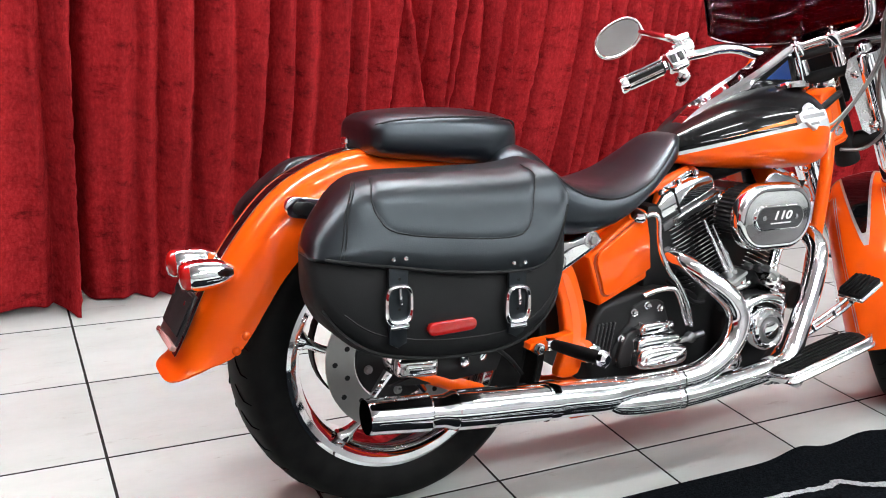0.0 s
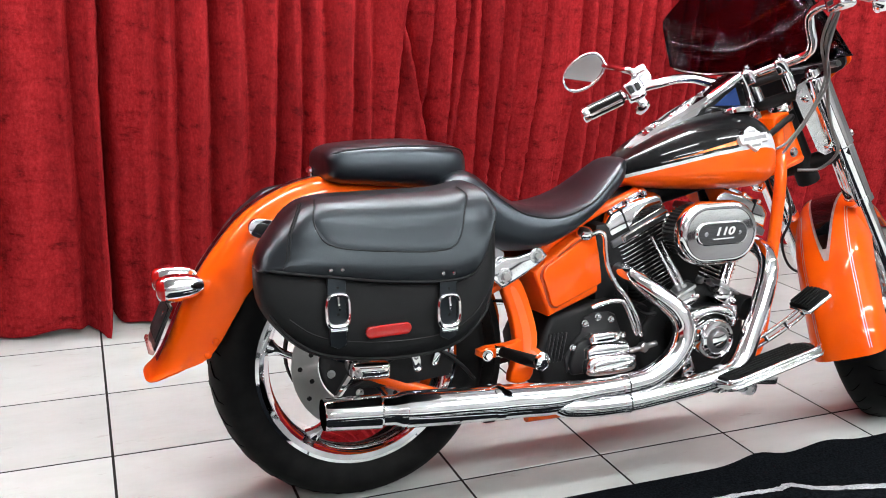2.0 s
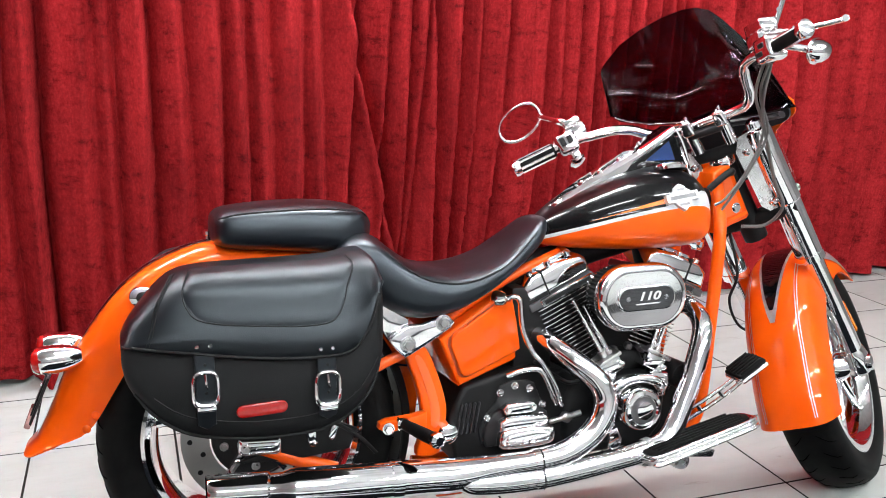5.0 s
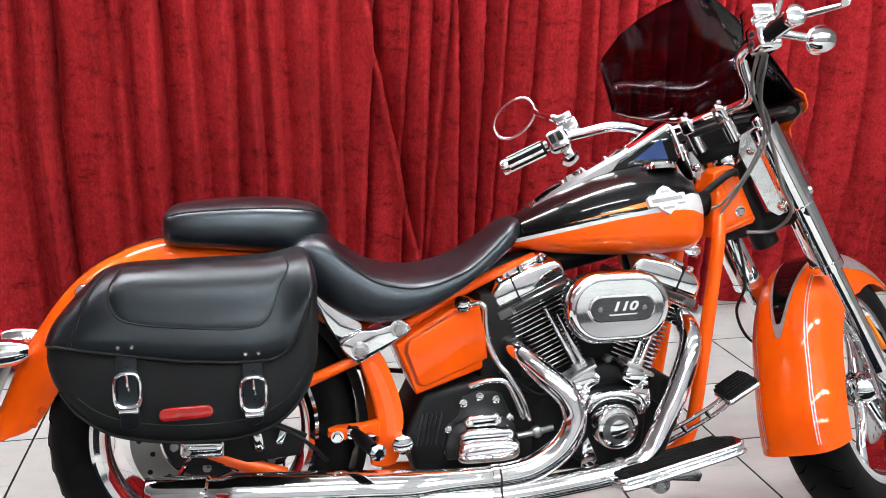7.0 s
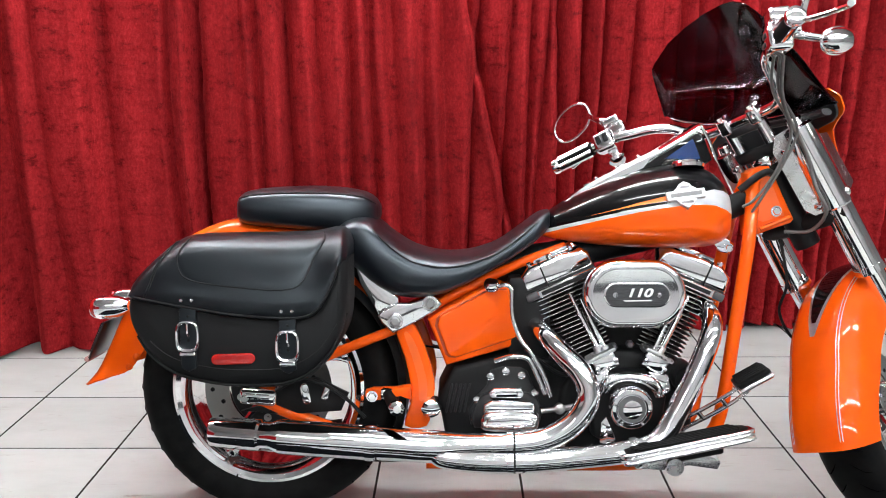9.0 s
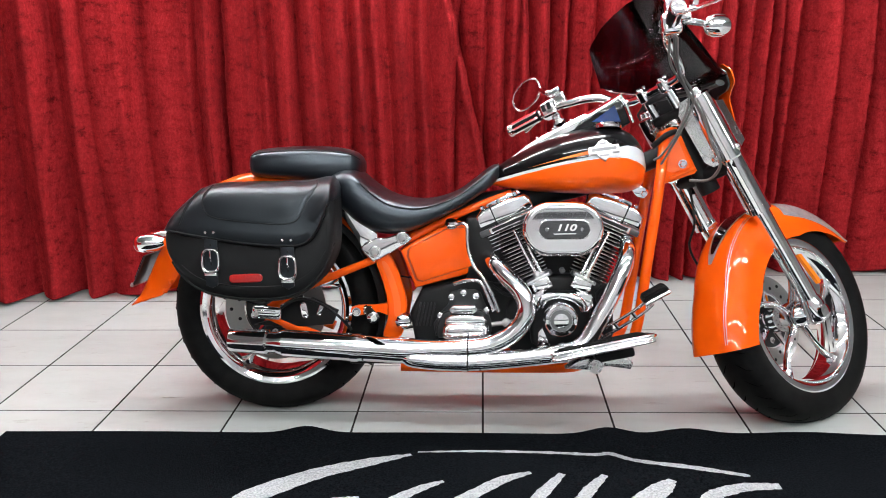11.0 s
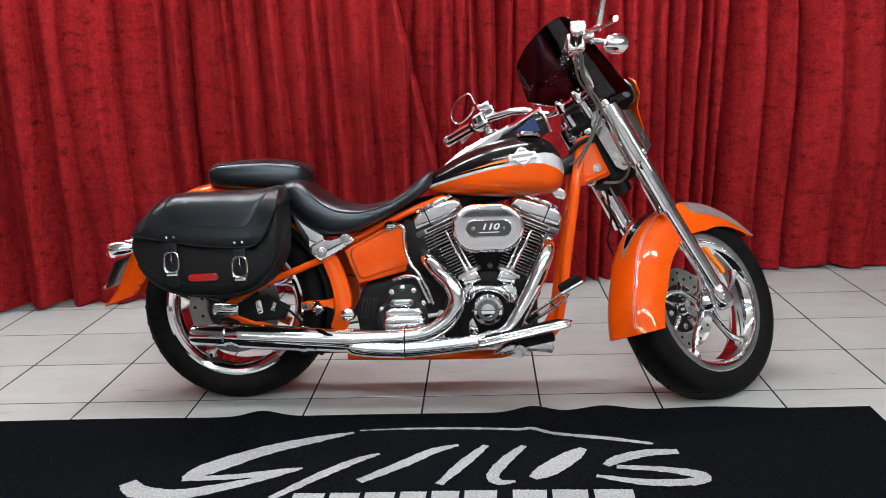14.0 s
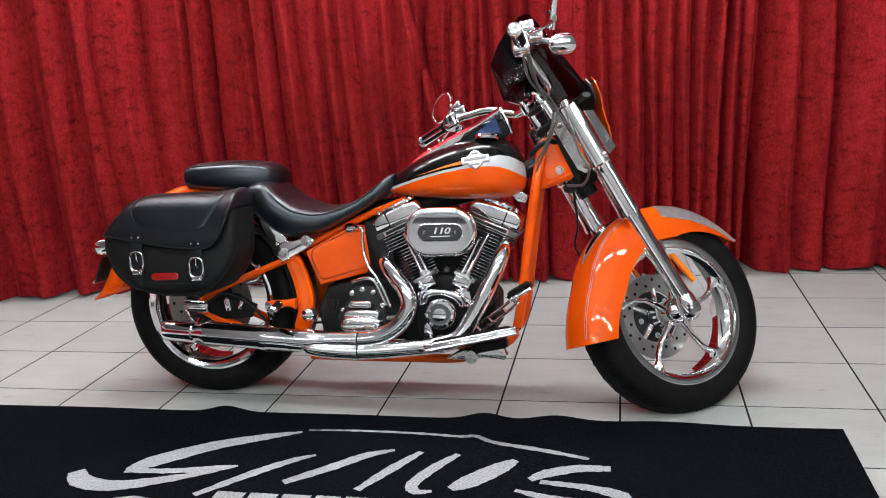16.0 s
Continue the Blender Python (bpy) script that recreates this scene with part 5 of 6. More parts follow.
    part("starter_motor", lathe([(0.030, -0.105), (0.034, -0.09), (0.034, 0.02)], 28, Matrix.Translation((0.70, 0, 0.385))), CAST, BIKE, "black starter motor")
    part("oil_filler", lathe([(0.008, -0.026), (0.016, -0.024), (0.021, -0.014), (0.020, -0.004), (0.012, 0.0)], 24, Matrix.Translation((0.532, -0.100, 0.600)) @ Matrix.Rotation(radians(-70), 4, "X") @ Matrix.Rotation(radians(0), 4, "Z")), CHROME, BIKE, "chrome oil filler cap")
    part("oil_line", tube([(0.548, -0.108, 0.608), (0.566, -0.116, 0.614), (0.580, -0.120, 0.603), (0.581, -0.125, 0.562), (0.586, -0.130, 0.525), (0.604, -0.140, 0.480), (0.627, -0.146, 0.452), (0.657, -0.148, 0.398), (0.676, -0.145, 0.345)], 0.0062, 12, 6), CHROME, BIKE, "bent chrome oil line")
    part("oil_line", tube([(0.540, -0.130, 0.428), (0.579, -0.140, 0.441), (0.612, -0.146, 0.441), (0.628, -0.147, 0.426), (0.642, -0.147, 0.395), (0.662, -0.145, 0.350)], 0.0062, 12, 6), CHROME, BIKE, "bent chrome oil line")
    part("oil_line", tube([(0.615, -0.120, 0.455), (0.660, -0.125, 0.420), (0.700, -0.125, 0.395), (0.735, -0.12, 0.392)], 0.005, 10, 6), CAST, BIKE)


gearbox()


# darkened orange that paints the shade of the side cover's groove
GROOVE_SHADE = material("orange_groove_shade", (0.30, 0.03, 0.002), 0.5)


def oil_tank():
    def bent(bm):
        """The cover's outer face turns in towards its front edge."""
        for v in bm.verts:
            if v.co.y < 0:
                v.co.y += 0.012 + 0.052 * max(0.0, (v.co.x - 0.40) / 0.20) ** 1.4
        return bm
    out = [(0.376, 0.532), (0.411, 0.554), (0.508, 0.604), (0.548, 0.618), (0.577, 0.606), (0.590, 0.559), (0.610, 0.471), (0.601, 0.456), (0.421, 0.416)]
    body = part("side_cover", bent(plate(out, -0.142, 0.142, 0.009, 4)), ORANGE, BIKE, "glossy orange oil tank side cover")
    panel = [(0.528, 0.600), (0.505, 0.588), (0.415, 0.545), (0.404, 0.534), (0.401, 0.516), (0.425, 0.447), (0.433, 0.440), (0.447, 0.438), (0.597, 0.478), (0.585, 0.555), (0.571, 0.598)]
    grow = lambda k, dx: [(0.50 + dx + (x - 0.50) * k, 0.516 + (z - 0.516) * k) for x, z in panel]
    # flat dark plate in place of a cut groove and its shade
    part("panel_groove_shade", bent(plate(grow(1.035, -0.003), -0.1425, -0.135, 0.0, 1)), GROOVE_SHADE, body, "dark orange plate that paints the groove's shade")
    part("panel", bent(plate(grow(1.0, 0.0), -0.147, -0.135, 0.004, 3)), ORANGE, body, "raised orange panel")


oil_tank()


# ---- frame ----
def frame_parts():
    for s in (1, -1):
        w = 1.0 if s > 0 else 1.4
        part("down_tube", tube([(1.190, -0.030 * s, 0.860), (1.176, -0.062 * s * w, 0.780), (1.163, -0.080 * s * w, 0.690), (1.134, -0.088 * s * w, 0.490), (1.105, -0.092 * s * w, 0.290), (1.075, -0.085 * s, 0.225), (1.02, -0.07 * s, 0.195), (0.96, -0.06 * s, 0.190)],
                                 0.0165, 16, 6), ORANGE, BIKE, "orange painted frame tube")
        part("lower_rail", tube([(0.37, -0.10 * s, 0.163), (0.55, -0.10 * s, 0.160), (0.75, -0.10 * s, 0.158), (0.905, -0.098 * s, 0.160), (0.96, -0.08 * s, 0.182)], 0.0155, 16, 4), ORANGE, BIKE, "orange painted lower frame rail")
        part("seat_rail", tube([(0.30, -0.105 * s, 0.515), (0.36, -0.100 * s, 0.545), (0.48, -0.070 * s, 0.603), (0.60, -0.052 * s, 0.658), (0.72, -0.045 * s, 0.702)], 0.012, 14, 5), ORANGE, BIKE, "orange painted frame tube")
        side = [(0.298, 0.500), (0.320, 0.520), (0.345, 0.514), (0.372, 0.452), (0.392, 0.375), (0.386, 0.315), (0.372, 0.262), (0.318, 0.262), (0.332, 0.318), (0.332, 0.370), (0.318, 0.438)]
        plt = part("pivot_casting", plate([tuple(p) for p in spline(side, 3, True)], -0.122 * s, -0.092 * s, 0.006, 3), ORANGE, BIKE, "curved orange frame casting")
        if s == 1:
            inset = [(0.318, 0.495), (0.334, 0.492), (0.357, 0.440), (0.374, 0.372), (0.370, 0.330), (0.354, 0.330), (0.352, 0.376), (0.338, 0.435)]
            part("casting_recess", plate([tuple(p) for p in spline(inset, 3, True)], -0.1228, -0.118, 0.0, 1), ORANGE2, plt)
        part("swingarm_tube", tube([(-0.04, -0.112 * s, 0.352), (0.05, -0.112 * s, 0.405), (0.18, -0.108 * s, 0.458), (0.30, -0.105 * s, 0.505)], 0.0125, 14, 4), ORANGE, BIKE, "orange swingarm tube")
        part("swingarm_tube", tube([(-0.05, -0.105 * s, 0.330), (-0.014, -0.105 * s, 0.312), (0.05, -0.105 * s, 0.285), (0.13, -0.10 * s, 0.252)], 0.0160, 16, 4), ORANGE, BIKE, "orange swingarm tube")
    part("peg_arm", plate([(0.222, 0.345), (0.242, 0.333), (0.31, 0.345), (0.335, 0.335), (0.335, 0.372), (0.30, 0.366), (0.242, 0.364), (0.224, 0.358)], -0.150, -0.120, 0.005, 2), ORANGE, BIKE, "orange footpeg bracket")
    part("peg_bolt", bolt((0.241, -0.157, 0.348), 0.011, 0.010), CHROME, BIKE)
    peg = part("passenger_peg", tube([(0.278, -0.150, 0.352), (0.294, -0.225, 0.354), (0.308, -0.290, 0.356)], [0.012, 0.0145, 0.0145], 14, 2), RUBBER, BIKE, "black rubber passenger footpeg")
    part("peg_end", lathe([(0.0175, 0.010), (0.018, -0.002), (0.010, -0.008)], 8, Matrix.Translation((0.310, -0.296, 0.357)) @ Matrix.Rotation(radians(14), 4, "Z")), CHROME, peg, "chrome peg end")
    part("peg_mount", box((0.030, 0.028, 0.026), pose(0.276, -0.146, 0.352), 0.006, 2), CHROME, BIKE, "chrome peg mount")
    part("pivot_nut", lathe([(0.024, -0.118), (0.027, -0.150), (0.023, -0.168), (0.012, -0.174)], 8, Matrix.Translation((0.383, 0.008, 0.317))), CHROME, BIKE, "chrome pivot cover")
    br = [(0.258, 0.549), (0.284, 0.568), (0.310, 0.581), (0.338, 0.580), (0.390, 0.595), (0.411, 0.584), (0.407, 0.566), (0.310, 0.512), (0.290, 0.512)]
    brk = part("strut_bracket", plate([(p[0] - 0.004, p[1] - 0.008) for p in spline(br, 2, True)], -0.1345, -0.119, 0.004, 3), CHROME, BIKE, "chrome fender strut bracket")
    for x, z in ((0.298, 0.529), (0.383, 0.572)):
        part("bracket_washer", lathe([(0.019, 0.0), (0.019, -0.003), (0.015, -0.004)], 20, Matrix.Translation((x, -0.134, z))), ALU, brk)
        part("bracket_bolt", bolt((x, -0.137, z), 0.011, 0.009), STEEL, brk)
    rail = [(0.185, 0.700), (0.205, 0.678), (0.244, 0.642), (0.280, 0.600), (0.305, 0.582), (0.300, 0.540), (0.268, 0.524), (0.240, 0.570), (0.205, 0.628), (0.175, 0.660)]
    part("bag_rail", plate([tuple(p) for p in spline(rail, 2, True)], -0.119, -0.108, 0.003, 2), CHROME, BIKE, "chrome bag rail")
    neck = [(1.176, 0.880), (1.192, 0.892), (1.225, 0.903), (1.240, 0.880), (1.262, 0.830), (1.293, 0.766), (1.285, 0.756), (1.240, 0.741), (1.205, 0.728), (1.180, 0.722), (1.172, 0.80)]
    part("neck_gusset", plate(neck, -0.034, 0.034, 0.007, 3), ORANGE, BIKE, "orange steering head casting")
    part("neck_recess", plate([(1.205, 0.870), (1.226, 0.874), (1.248, 0.822), (1.268, 0.776), (1.215, 0.760), (1.200, 0.765)], -0.0348, -0.030, 0.0, 1), ORANGE2, BIKE, "recessed orange panel")
    part("neck_strut", tube([(1.208, -0.036, 0.742), (1.282, -0.034, 0.772)], 0.006, 10, 1), ORANGE, BIKE)
    part("head_cup", lathe([(0.030, 0.0), (0.034, 0.006), (0.034, 0.020), (0.028, 0.028)], 28, Matrix.Translation(NECK + AXIS * 0.128) @ Matrix.Rotation(radians(90), 4, "X") @ Matrix.Rotation(radians(RAKE), 4, "Z")), CHROME, BIKE, "chrome head bearing cup")
    part("wiring_sleeve", tube([(1.150, -0.05, 0.84), (1.185, -0.062, 0.872), (1.215, -0.055, 0.885), (1.235, -0.03, 0.880)], 0.009, 12, 5), CAST, BIKE, "black wiring sleeve")
    part("neck_rib", box((0.016, 0.008, 0.13), pose(1.186, -0.036, 0.800, 0, 6, 0), 0.003, 2), ORANGE, BIKE)
    part("neck_bolt", bolt((1.246, -0.036, 0.787), 0.011, 0.010), CHROME, BIKE)
    part("battery_case", box((0.105, 0.17, 0.25), pose(0.628, 0.0, 0.505), 0.012, 2), CAST, BIKE, "black battery case")
    part("frame_backbone", tube([(0.42, 0.0, 0.60), (0.60, 0.0, 0.655), (0.80, 0.0, 0.690), (1.00, 0.0, 0.735), (1.20, 0.0, 0.820)], [0.036, 0.040, 0.034, 0.030, 0.030], 16, 4), CAST, BIKE, "black frame backbone")
    part("steering_head", tube([NECK + AXIS * 0.13, NECK - AXIS * 0.10], 0.032, 24, 1), CAST, BIKE, "black steering head")
    rows = []
    for a in range(-30, 76, 5):
        c, d = math.cos(radians(a)), math.sin(radians(a))
        rows.append([(REAR.x + r * c, REAR.y + y, REAR.z + r * d) for r, y in ((0.338, -0.112), (0.356, -0.104), (0.358, -0.08), (0.360, 0.0), (0.358, 0.10), (0.350, 0.10), (0.352, 0.0), (0.350, -0.08), (0.348, -0.098), (0.335, -0.108))])
    part("inner_fender", loft(rows), CAST, BIKE, "black inner rear fender ahead of the tyre")


frame_parts()


# ---- foot controls ----
def foot_controls():
    m = Matrix.Translation((0.975, -0.265, 0.262)) @ Matrix.Rotation(radians(-11.5), 4, "Y") @ Matrix.Rotation(radians(-6), 4, "X")
    root = empty("floorboard", BIKE, m)
    root["label"] = "chrome edged floorboard with ribbed black rubber pad"
    deck = [(-0.155, -0.035), (-0.150, -0.050), (-0.135, -0.058), (0.12, -0.05), (0.150, -0.035), (0.162, -0.005), (0.158, 0.03), (0.14, 0.045), (-0.14, 0.045), (-0.155, 0.03)]
    flat = Matrix.Rotation(radians(-90), 4, "X")
    part("deck", plate([(x, -y) for x, y in deck], -0.009, 0.009, 0.005, 3, None, flat @ Matrix.Scale(-1, 4, (0, 0, 1))), CHROME, root, "chrome deck")
    part("rubber_pad", plate([(x * 0.9, -y * 0.8) for x, y in deck], 0.008, 0.014, 0.002, 2, None, flat @ Matrix.Scale(-1, 4, (0, 1, 0)) @ Matrix.Scale(-1, 4, (0, 0, 1))), RUBBER, root, "black rubber pad")
    for k in range(6):
        part("pad_rib", box((0.26 - abs(k - 2.5) * 0.012, 0.006, 0.006), pose(0, -0.036 + 0.0144 * k, 0.0165), 0.002, 1), RUBBER, root)
    for y, z in ((-0.0545, 0.0125), (-0.0600, -0.0045)):
        part("edge_trim", tube([(-0.150, y + 0.012, z), (-0.132, y, z), (0.0, y + 0.003, z), (0.118, y + 0.008, z), (0.148, y + 0.022, z)], 0.0048, 10, 4), CHROME, root, "raised chrome edge bead")
    arm = [Vector(p) for p in ((0.950, -0.170, 0.250), (0.985, -0.185, 0.285), (1.035, -0.205, 0.320), (1.090, -0.225, 0.362), (1.118, -0.238, 0.392))]
    side = Vector((-0.62, 0.0, 0.78))
    bm = bmesh.new()
    for k in (-0.011, 0.011):
        tube([tuple(p + side * k) for p in arm], 0.0052, 10, 5, True, bm)
    for f in (0.0, 0.9, 1.8, 2.7, 3.7):
        p = arm[int(f)].lerp(arm[min(int(f) + 1, 4)], f - int(f))
        tube([tuple(p - side * 0.012), tuple(p + side * 0.012)], 0.0055, 8, 1, True, bm)
    part("pedal_arm", bm, CHROME, BIKE, "slotted chrome brake pedal arm")
    m2 = Matrix.Translation((1.130, -0.242, 0.412)) @ Matrix.Rotation(radians(-30), 4, "Y")
    ped = part("brake_pedal", box((0.084, 0.074, 0.012), m2 @ pose(0, 0, -0.004), 0.005, 3), CHROME, BIKE, "chrome brake pedal with ribbed rubber pad")
    part("pedal_pad", box((0.082, 0.066, 0.012), m2 @ pose(0.0, 0, 0.007), 0.005, 2), RUBBER, ped, "black rubber pad")
    for k in range(6):
        part("pad_rib", box((0.078 - abs(k - 2.5) * 0.004, 0.0062, 0.008), m2 @ pose(0, -0.028 + 0.0112 * k, 0.0145), 0.0025, 2), RUBBER, ped)
    part("board_bracket", plate([(0.875, 0.180), (0.905, 0.200), (0.930, 0.210), (1.06, 0.225), (1.078, 0.195), (1.07, 0.178), (1.0, 0.188), (0.96, 0.175)], -0.200, -0.150, 0.006, 2), ALU, BIKE, "aluminium floorboard bracket")
    part("master_cylinder", lathe([(0.021, -0.225), (0.023, -0.215), (0.023, -0.18), (0.018, -0.16)], 24, Matrix.Translation((0.962, 0, 0.193))), ALU, BIKE, "aluminium brake cylinder")
    part("board_mount", box((0.12, 0.05, 0.03), pose(1.02, -0.19, 0.225, 0, -11, 0), 0.008, 2), CAST, BIKE, "black floorboard mount")


foot_controls()


# ---- rear end ----
def rear_end():
    for s in (1, -1):
        m = Matrix.Translation((-0.386, 0.022 - 0.066 * s, 0.553)) @ Matrix.Rotation(radians(90 - 2), 4, "Z") @ Matrix.Rotation(radians(-3), 4, "X")
        sig = part("turn_signal", lathe([(0.004, -0.006), (0.014, -0.002), (0.022, 0.012), (0.0275, 0.030), (0.030, 0.052), (0.030, 0.074), (0.0275, 0.080)], 32, m), CHROME, BIKE, "bullet shaped chrome turn signal")
        part("lens", lathe([(0.0275, 0.076), (0.0275, 0.086), (0.022, 0.094), (0.010, 0.098)], 28, m), REDLENS, sig, "red lens")
        part("signal_stalk", tube([(-0.417, 0.022 - 0.05 * s, 0.55), (-0.420, 0.022, 0.545)], 0.009, 12, 1), CHROME, BIKE)
    part("signal_bar", box((0.03, 0.15, 0.035), pose(-0.420, 0.022, 0.545, 0, -20, 0), 0.008, 2), CHROME, BIKE, "chrome signal bar")
    m = pose(-0.474, 0.030, 0.462, 0, 24, 0)
    plt = part("plate_holder", box((0.006, 0.150, 0.105), m, 0.002, 2), PLASTIC, BIKE, "black number plate holder")
    part("plate_blank", box((0.003, 0.142, 0.080), m @ pose(-0.005, 0, 0.008), 0.001, 1), LEATHER2, plt, "blank black number plate")
    part("plate_edge", box((0.012, 0.152, 0.012), m @ pose(-0.004, 0, -0.054), 0.003, 2), REDLENS2, plt, "pale reflector strip")
    for y in (-0.05, 0.05):
        part("plate_screw", lathe([(0.005, 0), (0.005, 0.004)], 10, m @ pose(-0.006, y, 0.030) @ Matrix.Rotation(radians(90), 4, "Z")), CHROME, plt)
    cal = part("rear_caliper", box((0.092, 0.044, 0.040), pose(-0.040, -0.128, 0.342, 0, 4, 0), 0.010, 3), CHROME, BIKE, "chrome brake caliper")
    part("caliper_rib", box((0.060, 0.008, 0.012), pose(-0.040, -0.152, 0.346, 0, 4, 0), 0.003, 2), CHROME, cal)
    part("caliper_bolt", bolt((-0.072, -0.150, 0.342), 0.008, 0.008), STEEL, cal)
    part("caliper_bracket", plate([(-0.09, 0.300), (0.02, 0.290), (0.16, 0.300), (0.18, 0.345), (0.10, 0.385), (0.02, 0.372), (-0.02, 0.320)], -0.118, -0.104, 0.004, 2), CAST, BIKE, "black caliper bracket")
    part("adjuster", plate(stadium(0.074, 0.346, 0.016, 0.011, 8, 1.75), -0.130, -0.116, 0.004, 2), CHROME, BIKE, "chrome axle adjuster")
    part("adjuster", plate(stadium(0.124, 0.348, 0.012, 0.008, 8, 1.2), -0.128, -0.116, 0.003, 2), CHROME, BIKE, "chrome bracket")
    part("axle_nut", lathe([(0.016, -0.150), (0.020, -0.145), (0.020, -0.11)], 6, Matrix.Translation(REAR)), CHROME, BIKE, "chrome axle nut")
    part("brake_hose", tube([(-0.005, -0.135, 0.352), (0.06, -0.14, 0.385), (0.12, -0.135, 0.372), (0.18, -0.13, 0.330), (0.22, -0.125, 0.285)], 0.0045, 10, 6), CAST, BIKE, "black brake hose")
    part("muffler_bracket", box((0.22, 0.03, 0.03), pose(0.33, -0.165, 0.205), 0.006, 2), CAST, BIKE, "black muffler bracket")
    b = bmesh.new()
    belt = [(REAR.x + 0.15 * math.cos(radians(a)), REAR.z + 0.15 * math.sin(radians(a))) for a in range(80, 281, 10)] + [(0.56, 0.27), (0.60, 0.33), (0.56, 0.39)]
    n = len(belt)
    rows = [[b.verts.new((REAR.x * 0 + x * k + c * (1 - k), y, z)) for x, z in belt] for (k, c, y) in ((1, 0, 0.085), (1, 0, 0.115))]
    for i in range(n):
        b.faces.new((rows[0][i], rows[0][(i + 1) % n], rows[1][(i + 1) % n], rows[1][i]))
    bmesh.ops.recalc_face_normals(b, faces=b.faces)
    bmesh.ops.solidify(b, geom=b.faces[:], thickness=0.004)
    part("drive_belt", b, RUBBER, BIKE, "black drive belt")


REDLENS2 = material("pale_reflector", (0.42, 0.24, 0.22), 0.2, 0.0, 0.6)
rear_end()


# ---- front end, built straight ahead and then turned with the steering ----
def turned(name, bm, mat, label="", parent=None):
    if parent is not None:
        return part(name, bm, mat, parent, label)
    return part(name, bm, mat, BIKE, label, TURNED)


def fork():
    fp = fork_point
    for s in (1, -1):
        leg = turned("fork_leg", tube([fp(-0.16, 0.030, 0.105 * s), fp(-0.57, 0.046, 0.105 * s)], 0.028, 24, 1), CHROME, "chrome lower fork leg")
        turned("fork_tube", tube([fp(0.02, 0.028, 0.105 * s), fp(-0.20, 0.028, 0.105 * s)], 0.037, 24, 1), CHROME, "polished fork tube", leg)
        turned("fork_cover", tube([fp(0.195, 0.024, 0.105 * s), fp(0.19, 0.024, 0.105 * s), fp(-0.025, 0.024, 0.105 * s), fp(-0.03, 0.024, 0.105 * s)], [0.032, 0.0385, 0.041, 0.037], 24, 1), CHROME, "chrome upper fork cover", leg)
        turned("fork_cap", tube([fp(0.19, 0.024, 0.105 * s), fp(0.212, 0.024, 0.105 * s), fp(0.218, 0.024, 0.105 * s)], [0.022, 0.020, 0.012], 18, 1), CHROME, "chrome fork cap", leg)
        turned("leg_collar", tube([fp(-0.195, 0.028, 0.105 * s), fp(-0.215, 0.028, 0.105 * s)], 0.039, 24, 1), CHROME, "", leg)
        turned("axle_clamp", tube([fp(-0.530, 0.046, 0.105 * s), fp(-0.555, 0.044, 0.105 * s), fp(-0.60, 0.036, 0.105 * s), fp(-0.615, 0.034, 0.105 * s)], [0.029, 0.035, 0.033, 0.018], 18, 3), CHROME, "chrome axle clamp", leg)
        turned("leg_nut", bmesh_nut(fp(-0.003, 0.031, 0.138 * s), s), CHROME, "", leg)
        strip = [(fp(u, ah, 0), w) for u, ah, w in ((-0.395, 0.074, 0.004), (-0.400, 0.080, 0.0075), (-0.50, 0.104, 0.0085), (-0.512, 0.104, 0.006))]
        rings = [[c + AHEAD * (w * i) + Vector((0, -s * (0.112 + j), 0)) for i, j in ((-1, 0.0), (-0.9, 0.012), (0.9, 0.012), (1, 0.0))] for c, w in strip]
        turned("leg_reflector", loft(rings), AMBER, "long amber reflector", leg)
        q = [fp(0.160, -0.030, 0.050 * s), fp(0.194, -0.016, 0.066 * s), fp(0.200, 0.006, 0.112 * s), fp(-0.030, 0.004, 0.112 * s), fp(-0.026, -0.022, 0.070 * s), fp(-0.004, -0.030, 0.056 * s)]
        q2 = [p + AHEAD * 0.008 for p in q]
        turned("rear_panel", loft([q, q2]), ALU, "flat chrome fork panel", leg)
        for u, ah, sd in ((0.150, -0.016, 0.074), (-0.008, -0.014, 0.086)):
            turned("panel_screw", tube([fp(u, ah, sd * s), fp(u, ah - 0.010, sd * s), fp(u, ah - 0.013, sd * s)], [0.0085, 0.0085, 0.004], 10, 1), CHROME, "", leg)
        # flat side panel beside the cover
        q = [fp(0.150, 0.050, 0.136 * s), fp(0.140, 0.084, 0.134 * s), fp(0.000, 0.090, 0.134 * s), fp(-0.012, 0.052, 0.136 * s)]
        q2 = [p + Vector((0, 0.008 * s, 0)) for p in q]
        turned("side_panel", loft([q, q2]), ALU, "flat polished side panel", leg)
    for u, k in ((0.165, 1), (-0.045, 1)):
        b = bmesh.new()
        a, c = fp(u, 0.0, 0.13), fp(u, 0.0, -0.13)
        tube([fp(u, 0.020, 0.125), fp(u, 0.004, 0.05), fp(u, 0.0, 0.0), fp(u, 0.004, -0.05), fp(u, 0.020, -0.125)], 0.017 if u > 0 else 0.024, 16, 4, True, b)
        turned("triple_clamp", b, CAST, "black fork yoke")
    turned("axle", lathe([(0.010, -0.150), (0.022, -0.146), (0.024, -0.135), (0.018, -0.130), (0.012, -0.128), (0.012, 0.14)], 20, Matrix.Translation(FRONT)), CHROME, "chrome front axle")
    turned("front_caliper", box((0.10, 0.05, 0.06), Matrix.Translation((FRONT.x - 0.105, 0.088, FRONT.z + 0.065)) @ Matrix.Rotation(radians(35), 4, "Y"), 0.012, 3), ALU, "silver front brake caliper")
